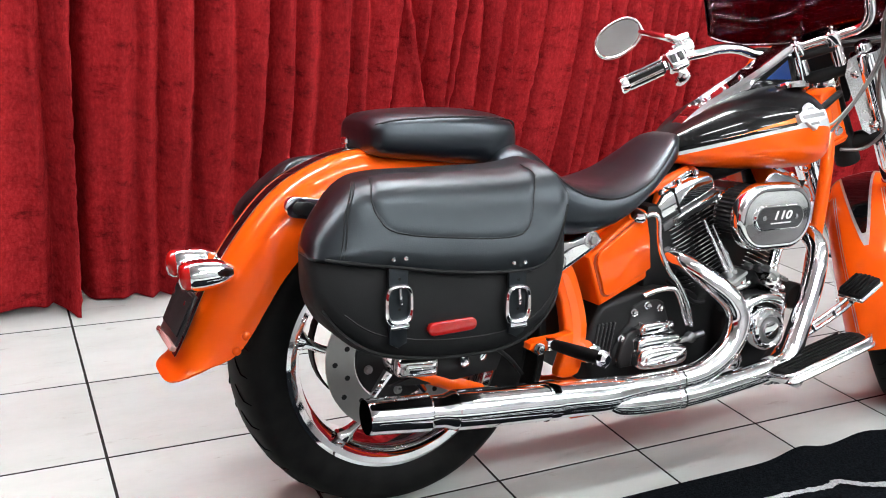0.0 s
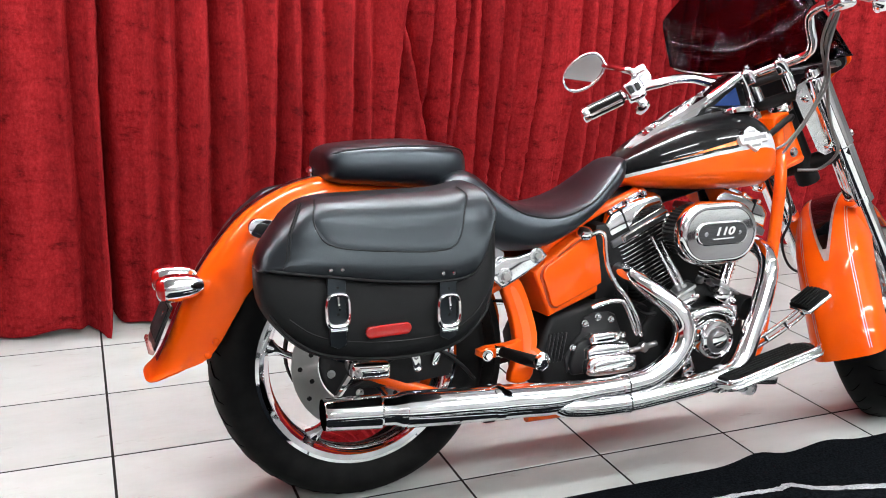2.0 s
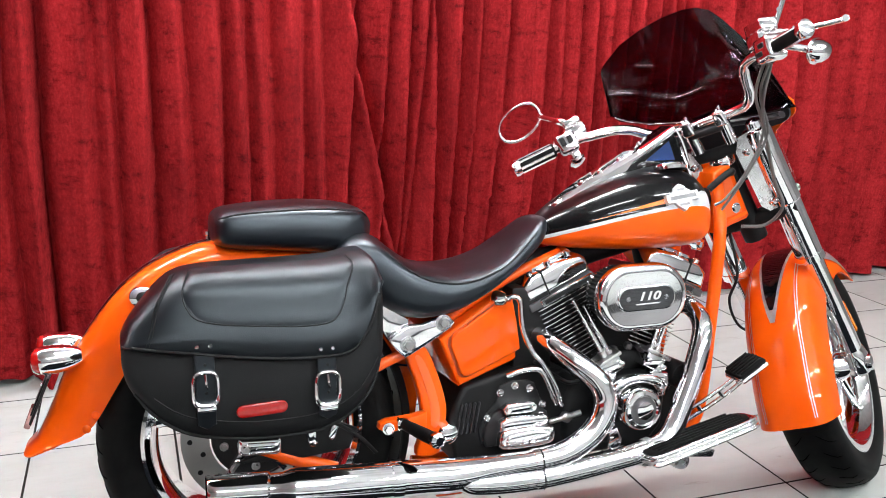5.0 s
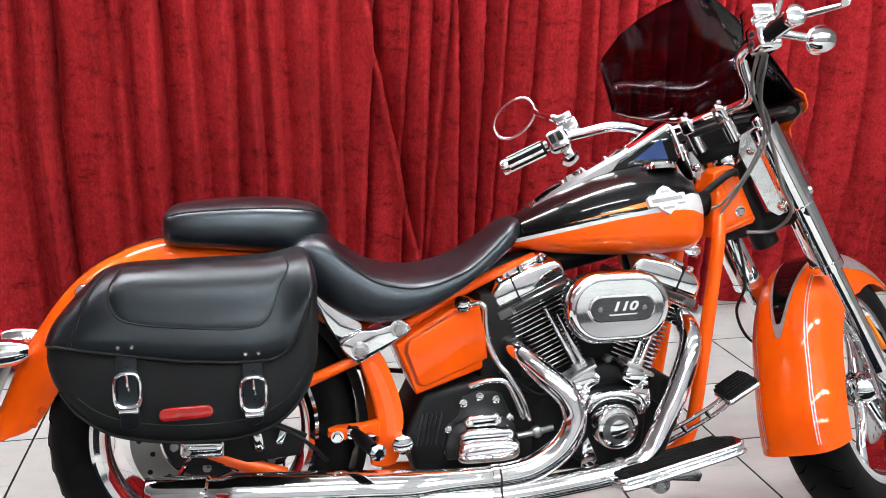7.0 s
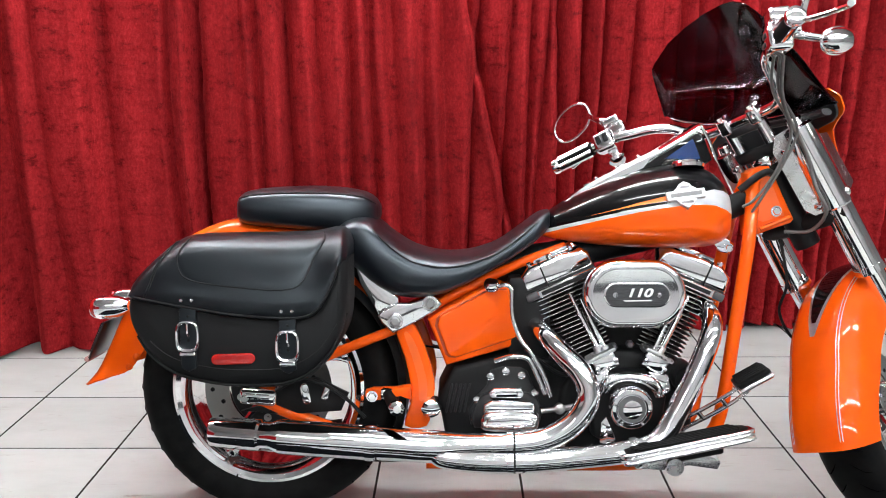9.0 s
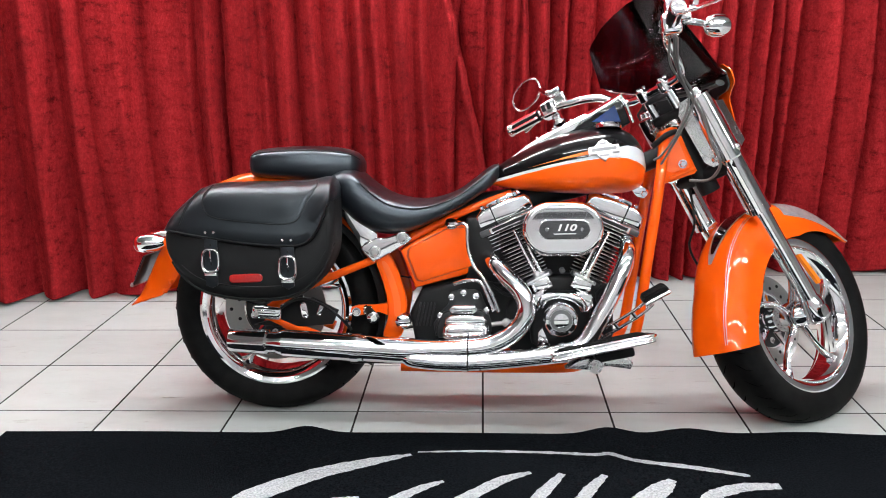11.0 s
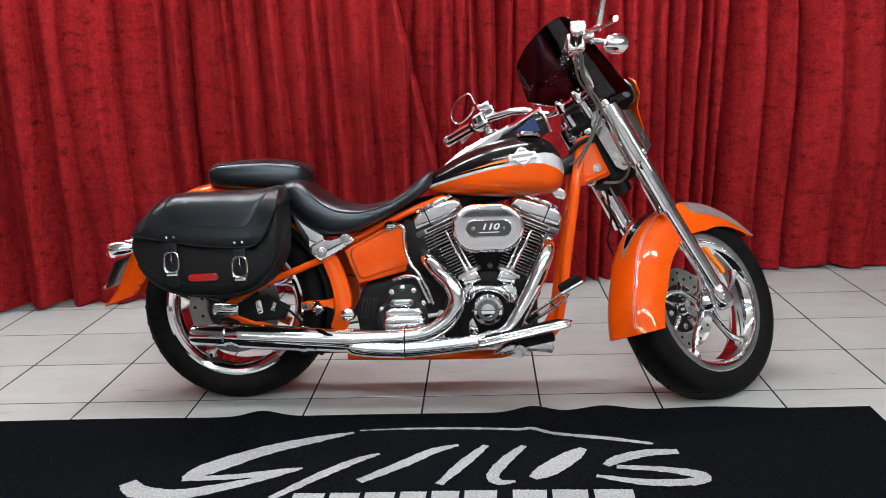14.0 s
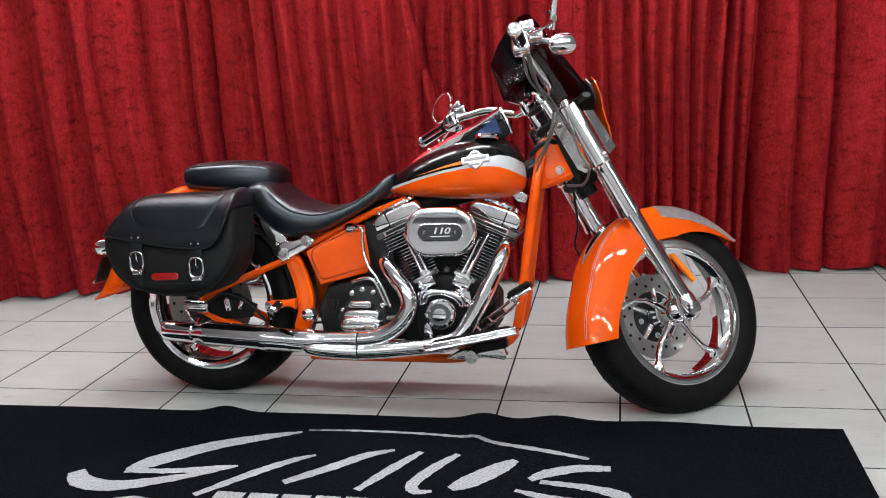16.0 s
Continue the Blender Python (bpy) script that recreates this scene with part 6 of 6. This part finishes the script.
    for s in (1, -1):
        turned("fender_bracket", plate([(FRONT.x - 0.15, FRONT.z + 0.20), (FRONT.x - 0.07, FRONT.z + 0.24), (FRONT.x - 0.055, FRONT.z + 0.20), (FRONT.x - 0.12, FRONT.z + 0.165)], -0.104 * s, -0.094 * s, 0.003, 2), CHROME, "chrome fender bracket")


def bmesh_nut(p, s):
    m = Matrix.Translation(p)
    return lathe([(0.013, 0.006 * s), (0.013, -0.006 * s), (0.008, -0.011 * s), (0.003, -0.013 * s)], 16, m)


fork()


SCREEN_LOW = [(-0.262, 0.335), (-0.252, 0.316), (-0.18, 0.268), (-0.10, 0.238), (0.0, 0.214), (0.10, 0.204), (0.212, 0.203)]
SCREEN_TOP = [(-0.262, 0.345), (-0.252, 0.398), (-0.240, 0.462), (-0.232, 0.478), (-0.218, 0.489), (-0.16, 0.519), (-0.10, 0.533), (-0.03, 0.541), (0.03, 0.540), (0.065, 0.534), (0.10, 0.514), (0.122, 0.482), (0.152, 0.426), (0.19, 0.320), (0.212, 0.214)]


def screen_ahead(r):
    """How far the curved screen stands ahead of the steering axis, by the distance to the right."""
    return 0.120 - 0.06 * (r / 0.25) ** 2 - 0.12 * r


def fairing_line(u):
    w = curve_at([(0.02, 0.085), (0.06, 0.106), (0.13, 0.124), (0.150, 0.152), (0.168, 0.190), (0.18, 0.200), (0.212, 0.203), (0.235, 0.17)], u)
    a = curve_at([(0.02, 0.128), (0.10, 0.140), (0.21, 0.160), (0.24, 0.158)], u)
    return w, a


def fairing():
    def sheet(u0, u1, nu, off, thick, inset):
        rows = []
        for i in range(nu + 1):
            u = u0 + (u1 - u0) * i / nu
            w, a = fairing_line(u)
            w -= inset * (1.0 if u < 0.155 else 0.22)
            rows.append([fork_point(u, a - 0.125 * (abs(w * k / 10) / 0.25) ** 2 + off, w * k / 10) for k in range(-10, 11)])
        bm = loft(rows, False)
        bmesh.ops.recalc_face_normals(bm, faces=bm.faces)
        bmesh.ops.solidify(bm, geom=bm.faces[:], thickness=thick)
        return bm
    rows = []
    for r in np.linspace(-0.262, 0.212, 80):
        lo, hi = curve_at(SCREEN_LOW, r), curve_at(SCREEN_TOP, r)
        rows.append([fork_point(lo + (hi - lo) * k / 12, screen_ahead(r) - 0.02 * (k / 12) ** 2, r) for k in range(13)])
    bm = loft(rows, False)
    bmesh.ops.recalc_face_normals(bm, faces=bm.faces)
    bmesh.ops.solidify(bm, geom=bm.faces[:], thickness=0.003)
    sc = turned("windscreen", bm, SMOKE, "dark smoked acrylic windscreen")
    shell = turned("fairing", sheet(0.025, 0.235, 24, 0.017, 0.004, 0.0), ORANGE, "orange headlamp fairing")
    turned("fairing_liner", sheet(0.022, 0.238, 24, -0.004, 0.006, 0.052), PLASTIC, "black fairing lining", shell)
    low = [fork_point(curve_at(SCREEN_LOW, r) + 0.006, screen_ahead(r) - 0.004, r) for r in np.linspace(-0.258, 0.06, 14)]
    turned("screen_trim", tube(low, 0.0020, 8, 2), CHROME, "thin chrome screen trim", sc)
    mount = [fork_point(curve_at(SCREEN_LOW, r) - 0.012, screen_ahead(r) - 0.010, r) for r in np.linspace(-0.16, 0.17, 12)]
    turned("screen_mount", tube(mount, 0.015, 10, 2, flat=0.6), PLASTIC, "black screen mount", shell)


fairing()


UNTURN = TURNED.to_3x3().inverted()


def handlebar():
    fp = fork_point
    R = [fp(0.262, -0.010, 0.0), fp(0.262, -0.010, 0.06), fp(0.270, -0.014, 0.115), fp(0.300, -0.028, 0.140), fp(0.345, -0.040, 0.148), fp(0.380, -0.055, 0.162), fp(0.398, -0.082, 0.195), fp(0.408, -0.115, 0.240), fp(0.442, -0.187, 0.345)]
    L = [fp(0.262, -0.010, 0.0), fp(0.260, -0.010, -0.06), fp(0.266, -0.012, -0.115), fp(0.288, -0.024, -0.150), fp(0.318, -0.040, -0.180), fp(0.340, -0.064, -0.215), fp(0.354, -0.092, -0.258), fp(0.367, -0.125, -0.315), fp(0.371, -0.204, -0.455)]
    bar = turned("handlebar", tube(R[::-1] + L[1:], 0.0135, 18, 6), CHROME, "bent chrome handlebar")
    for P, s in ((R, 1), (L, -1)):
        a, b = Vector(P[-2]), Vector(P[-1])
        d = (b - a).normalized()
        g0 = a + d * (0.035 if s > 0 else 0.045)
        grip = turned("grip", tube([g0, b - d * 0.008], 0.0185, 20, 1), RUBBER, "black rubber grip with chrome bands", bar)
        side = d.cross(Vector((0, 0, 1))).normalized()
        up = side.cross(d)
        for k in range(6 if s < 0 else 3):
            w = 2 * math.pi * k / (6 if s < 0 else 3) + 0.6
            o = side * (0.0175 * math.cos(w)) + up * (0.0175 * math.sin(w))
            turned("grip_band", tube([g0 + d * 0.006 + o, b - d * 0.014 + o], 0.0042, 8, 1), CHROME, "", grip)
        turned("grip_end", tube([b - d * 0.014, b - d * 0.004, b + d * 0.006, b + d * 0.010], [0.020, 0.0225, 0.021, 0.012], 20, 2), CHROME, "rounded chrome grip end", grip)
        c = a + d * 0.008
        rot = d.to_track_quat("X", "Z").to_matrix().to_4x4()
        sw = turned("switch_housing", box((0.058, 0.056, 0.062) if s > 0 else (0.058, 0.050, 0.058), Matrix.Translation(c) @ rot, 0.012, 3), CHROME, "chrome switch housing", bar)
        for k in (-0.009, 0.009):
            turned("switch_button", box((0.020, 0.006, 0.012) if s > 0 else (0.014, 0.008, 0.024), Matrix.Translation(c) @ rot @ (pose(k * 0.6, -0.028, k) if s > 0 else pose(k * 1.1, 0.025, 0.004)), 0.002, 1), PLASTIC, "black switch button", bar)
            turned("switch_button", box((0.014, 0.012, 0.006), Matrix.Translation(c) @ rot @ pose(k * 1.2, 0.0, 0.0225), 0.002, 1), PLASTIC, "black switch button", bar)
        mc = c + AHEAD * 0.030 + AXIS * 0.016 - d * 0.020
        turned("lever_perch", box((0.060, 0.034, 0.034) if s < 0 else (0.056, 0.075, 0.036), Matrix.Translation(mc + AHEAD * (0.020 if s > 0 else 0.0)) @ rot, 0.008, 3), CHROME, "chrome lever bracket", bar)
        if s > 0:
            tipp = fp(0.410, -0.096, 0.414)
            turned("brake_reservoir", box((0.066, 0.050, 0.034), Matrix.Translation(mc + AXIS * 0.030 + AHEAD * 0.022) @ rot, 0.008, 3), CHROME, "chrome brake reservoir", bar)
        else:
            tipp = fp(0.345, -0.135, -0.47)
            turned("clutch_cap", box((0.050, 0.040, 0.022), Matrix.Translation(mc + AXIS * 0.024) @ rot, 0.007, 3), CHROME, "chrome clutch cover", bar)
        if s < 0:
            turned("horn_dome", lathe([(0.008, -0.012), (0.020, -0.008), (0.025, 0.0), (0.022, 0.010), (0.010, 0.014)], 24, Matrix.Translation(c - AXIS * 0.058 + AHEAD * 0.012) @ Matrix.Rotation(radians(60), 4, "X")), CHROME, "round chrome housing below the switch", bar)
            turned("clutch_bracket", box((0.030, 0.026, 0.050), Matrix.Translation(c - AXIS * 0.032 + AHEAD * 0.014) @ rot, 0.006, 2), CHROME, "", bar)
        lv = [mc, mc + d * 0.03 + AHEAD * 0.018, mc.lerp(tipp, 0.55) + AHEAD * 0.008, tipp - d * 0.012, tipp]
        turned("lever", tube(lv, [0.009, 0.008, 0.0065, 0.006, 0.0085], 12, 5), CHROME, "chrome hand lever", bar)
        # mirror
        stem = mc - d * 0.006 + AXIS * 0.01
        if s > 0:
            face = fp(0.346, -0.038, 0.322)
            nrm, ux, hx, hz = UNTURN @ Vector((-0.45, 0.88, 0.10)).normalized(), UNTURN @ Vector((1.0, 0.45, 0.12)), 0.046, 0.029
            path = [stem, stem + AHEAD * 0.02 - AXIS * 0.012, face]
        else:
            face = fp(0.452, -0.052, -0.466)
            nrm, ux, hx, hz = UNTURN @ Vector((-0.70, -0.70, 0.03)).normalized(), UNTURN @ Vector((0.5, -0.6, 0.55)), 0.069, 0.045
            path = [stem, stem + AXIS * 0.030 + d * 0.03, face - d * 0.05]
        turned("mirror_stem", tube(path, [0.011, 0.0105, 0.009], 12, 5), CHROME, "chrome mirror stem", bar)
        ux = (ux - nrm * ux.dot(nrm)).normalized()
        uz = nrm.cross(ux) * (-1 if nrm.cross(ux).z < 0 else 1)
        rings = []
        oval = [(hx * math.copysign(abs(math.cos(w)) ** 0.9, math.cos(w)), hz * math.copysign(abs(math.sin(w)) ** 0.9, math.sin(w))) for w in (2 * math.pi * k / 40 for k in range(40))]
        for k, off in ((0.93, 0.0018), (1.0, 0.0008), (1.0, -0.006), (0.86, -0.018), (0.55, -0.028), (0.2, -0.032)):
            rings.append([face + ux * (p[0] * k) + uz * (p[1] * k) + nrm * off for p in oval])
        mir = turned("mirror", loft(rings), CHROME, "oval chrome mirror", bar)
        bead = [tuple(face + ux * (p[0] * 0.97) + uz * (p[1] * 0.96) + nrm * 0.002) for p in oval]
        turned("mirror_rim", tube(bead + bead[:2], 0.0042, 10, 1), CHROME, "rounded chrome mirror rim", bar)
        gl = [[face + ux * (p[0] * 0.91) + uz * (p[1] * 0.88) + nrm * o for p in oval] for o in (0.0025, 0.0042)]
        turned("mirror_glass", loft(gl), MIRROR, "mirror glass", bar)
    stalk = turned("upright_stay", tube([fp(0.415, 0.018, 0.236), fp(0.455, 0.033, 0.265), fp(0.550, 0.068, 0.334)], [0.010, 0.011, 0.010], 12, 2, flat=0.45), CHROME, "flat chrome stay above the right control", bar)
    for u, a, r in ((0.430, 0.022, 0.236), (0.462, 0.034, 0.258)):
        turned("stay_bolt", tube([fp(u, a - 0.012, r + 0.006), fp(u, a - 0.020, r + 0.010)], 0.006, 10, 1), CHROME, "", bar)
    for s in (1, -1):
        turned("riser", tube([fp(0.185, -0.004, 0.045 * s), fp(0.245, -0.008, 0.045 * s)], 0.017, 16, 1), CHROME, "chrome handlebar riser")
        turned("riser_clamp", box((0.042, 0.034, 0.044), Matrix.Translation(fp(0.262, -0.010, 0.045 * s)) @ Matrix.Rotation(radians(-RAKE), 4, "Y"), 0.008, 3), CHROME, "chrome handlebar clamp")
        for a in (-0.014, 0.014):
            turned("clamp_bolt", tube([fp(0.280, -0.010 + a, 0.045 * s), fp(0.290, -0.010 + a, 0.045 * s)], 0.006, 8, 1), CHROME)
    turned("bar_joiner", box((0.034, 0.10, 0.022), Matrix.Translation(fp(0.238, -0.008, 0)) @ Matrix.Rotation(radians(-RAKE), 4, "Y"), 0.008, 3), PLASTIC, "black handlebar cover")
    # cables from the right side down past the tank
    c0 = TURNED @ Vector(R[-2])
    for k, (dx, end) in enumerate(((0.0, (1.150, -0.075, 0.800)), (0.014, (1.165, -0.065, 0.770)))):
        pts = [c0 + Vector((0.0 + dx, 0.01, -0.02)), c0 + Vector((0.016 + dx, 0.06, -0.10)), Vector((1.235 + dx, -0.150, 0.985)), Vector((1.215 + dx * 0.5, -0.118, 0.890)), Vector((1.175 + dx, -0.09, 0.820)), Vector(end)]
        part("control_cable", tube(pts, 0.0036, 10, 6), CABLE, BIKE, "grey braided control cable")
    pts = [c0 + Vector((0.02, 0.01, -0.02)), c0 + Vector((0.045, 0.07, -0.13)), Vector((1.285, -0.115, 0.93)), Vector((1.315, -0.105, 0.850)), Vector((1.345, -0.10, 0.790)), Vector((1.325, -0.06, 0.74)), Vector((1.27, -0.03, 0.735))]
    part("brake_hose", tube(pts, 0.0045, 10, 6), CABLE, BIKE, "grey braided brake hose")
    pts = [TURNED @ fp(-0.05, 0.0, -0.06), Vector((1.30, 0.02, 0.60)), Vector((1.29, 0.04, 0.52)), Vector((1.34, 0.06, 0.44)), Vector((1.43, 0.08, 0.40))]
    part("brake_hose", tube(pts, 0.004, 8, 6), CAST, BIKE, "thin black brake hose")


MIRROR = material("mirror_silver", (0.93, 0.93, 0.94), 0.01, 1.0)
handlebar()


# ---- mat markings: plain brush strokes and bars ----
def ribbon(points, widths, top):
    line = [tuple(p) for p in spline([(*p, w) for p, w in zip(points, widths)], 10)]
    bm = bmesh.new()
    L, R = [], []
    for i, (x, y, w) in enumerate(line):
        a, b = line[max(i - 1, 0)], line[min(i + 1, len(line) - 1)]
        d = Vector((b[0] - a[0], b[1] - a[1])).normalized()
        j = 0.0015 * math.sin(i * 2.3) + 0.001 * math.sin(i * 5.1)
        for out, k in ((L, 1), (R, -1)):
            px, py = x - d.y * k * (w / 2 + j), y + d.x * k * (w / 2 + j)
            out.append(bm.verts.new((px, py, top(px, py) + 0.0025)))
    for i in range(len(L) - 1):
        bm.faces.new((L[i], R[i], R[i + 1], L[i + 1]))
    return bm


def mat_marks():
    strokes = [
        ([(-0.60, -0.335), (-0.72, -0.385), (-0.86, -0.46), (-1.00, -0.585), (-1.055, -0.655)], [0.012, 0.045, 0.062, 0.075, 0.03]),
        ([(-1.06, -0.655), (-0.92, -0.645), (-0.78, -0.612), (-0.72, -0.590)], [0.03, 0.030, 0.034, 0.01]),
        ([(-0.73, -0.600), (-0.90, -0.697), (-1.047, -0.755), (-1.16, -0.735), (-1.215, -0.675)], [0.010, 0.042, 0.060, 0.066, 0.05]),
        ([(-0.50, -0.500), (-0.56, -0.54), (-0.655, -0.635), (-0.775, -0.783)], [0.012, 0.030, 0.036, 0.024]),
        ([(-0.262, -0.445), (-0.34, -0.49), (-0.42, -0.572), (-0.54, -0.683)], [0.014, 0.036, 0.040, 0.030]),
        ([(-0.176, -0.450), (-0.24, -0.57), (-0.310, -0.712)], [0.020, 0.036, 0.022]),
        ([(-0.060, -0.455), (-0.115, -0.55), (-0.158, -0.66), (-0.14, -0.705), (-0.095, -0.700)], [0.020, 0.036, 0.036, 0.030, 0.012]),
        ([(0.118, -0.480), (0.075, -0.535), (0.00, -0.63), (-0.045, -0.680)], [0.024, 0.060, 0.066, 0.030]),
        ([(0.394, -0.515), (0.30, -0.520), (0.215, -0.558), (0.170, -0.600)], [0.030, 0.042, 0.044, 0.024]),
        ([(0.20, -0.610), (0.335, -0.634), (0.425, -0.675), (0.40, -0.712), (0.27, -0.712), (0.135, -0.668)], [0.022, 0.032, 0.046, 0.040, 0.036, 0.016]),
        ([(-0.582, -0.319), (-0.409, -0.312), (-0.20, -0.316), (-0.075, -0.326), (-0.028, -0.319), (0.04, -0.362), (0.19, -0.405), (0.331, -0.456)], [0.006, 0.012, 0.014, 0.016, 0.018, 0.018, 0.022, 0.014]),
    ]
    place = lambda pts: [(0.985 * x - 0.012, 0.93 * y - 0.008) for x, y in pts]
    for pts, w in strokes:
        part("brush_stroke", ribbon(place(pts), w, mat_top), CARPETW, MAT, "pale grey brush stroke")
    for x0, x1 in ((-0.715, -0.628), (-0.612, -0.530), (-0.514, -0.432), (-0.416, -0.345), (-0.329, -0.254), (-0.238, -0.150), (-0.106, -0.014), (0.002, 0.098), (0.116, 0.222)):
        part("plain_bar", ribbon(place([(x0, -0.805), ((x0 + x1) / 2, -0.806), (x1, -0.808)]), [0.098, 0.098, 0.098], mat_top), CARPETW, MAT, "pale grey bar")
    part("brush_stroke", ribbon(place([(-1.03, -0.845), (-0.94, -0.825), (-0.85, -0.845)]), [0.01, 0.03, 0.01], mat_top), CARPETW, MAT, "pale grey brush stroke")


mat_marks()


# ---- floor tiles ----
def tiles():
    def one(w):
        bm = bmesh.new()
        g, b = 0.0034, 0.0006
        rows = [[bm.verts.new((sx * (w / 2 - g - i), sy * (w / 2 - g - i), z)) for sx, sy in ((-1, -1), (1, -1), (1, 1), (-1, 1))] for i, z in ((0, -0.006), (0, -b), (b, 0.0))]
        for a, c in zip(rows, rows[1:]):
            for k in range(4):
                bm.faces.new((a[k], a[(k + 1) % 4], c[(k + 1) % 4], c[k]))
        bm.faces.new(rows[-1])
        me = bpy.data.meshes.new("tile")
        bm.to_mesh(me)
        bm.free()
        me.materials.append(TILE)
        return me
    me = one(TILE_W)
    rng = random.Random(4)
    far_v, far_f = [], []
    for i in range(-16, 18):
        for j in range(-15, 7):
            x, y = (i + 0.5) * TILE_W, (j + 0.5) * TILE_W
            if -8 <= i <= 8 and -7 <= j <= 4:
                t = new("tile", me)
                t.parent = FLOOR
                t.location = (x, y, rng.uniform(-0.0002, 0.0002))
                t.rotation_euler = (rng.uniform(-0.0006, 0.0006), rng.uniform(-0.0006, 0.0006), 0)
            else:
                n, h = len(far_v), TILE_W / 2 - 0.0036
                far_v += [(x - h, y - h, 0), (x + h, y - h, 0), (x + h, y + h, 0), (x - h, y + h, 0)]
                far_f.append((n, n + 1, n + 2, n + 3))
    far = bpy.data.meshes.new("far_tiles")
    far.from_pydata(far_v, [], far_f)
    far.materials.append(TILE)
    ob = new("far_tiles", far)
    ob.parent = FLOOR
    tagged(ob, kind="stuff")


tiles()
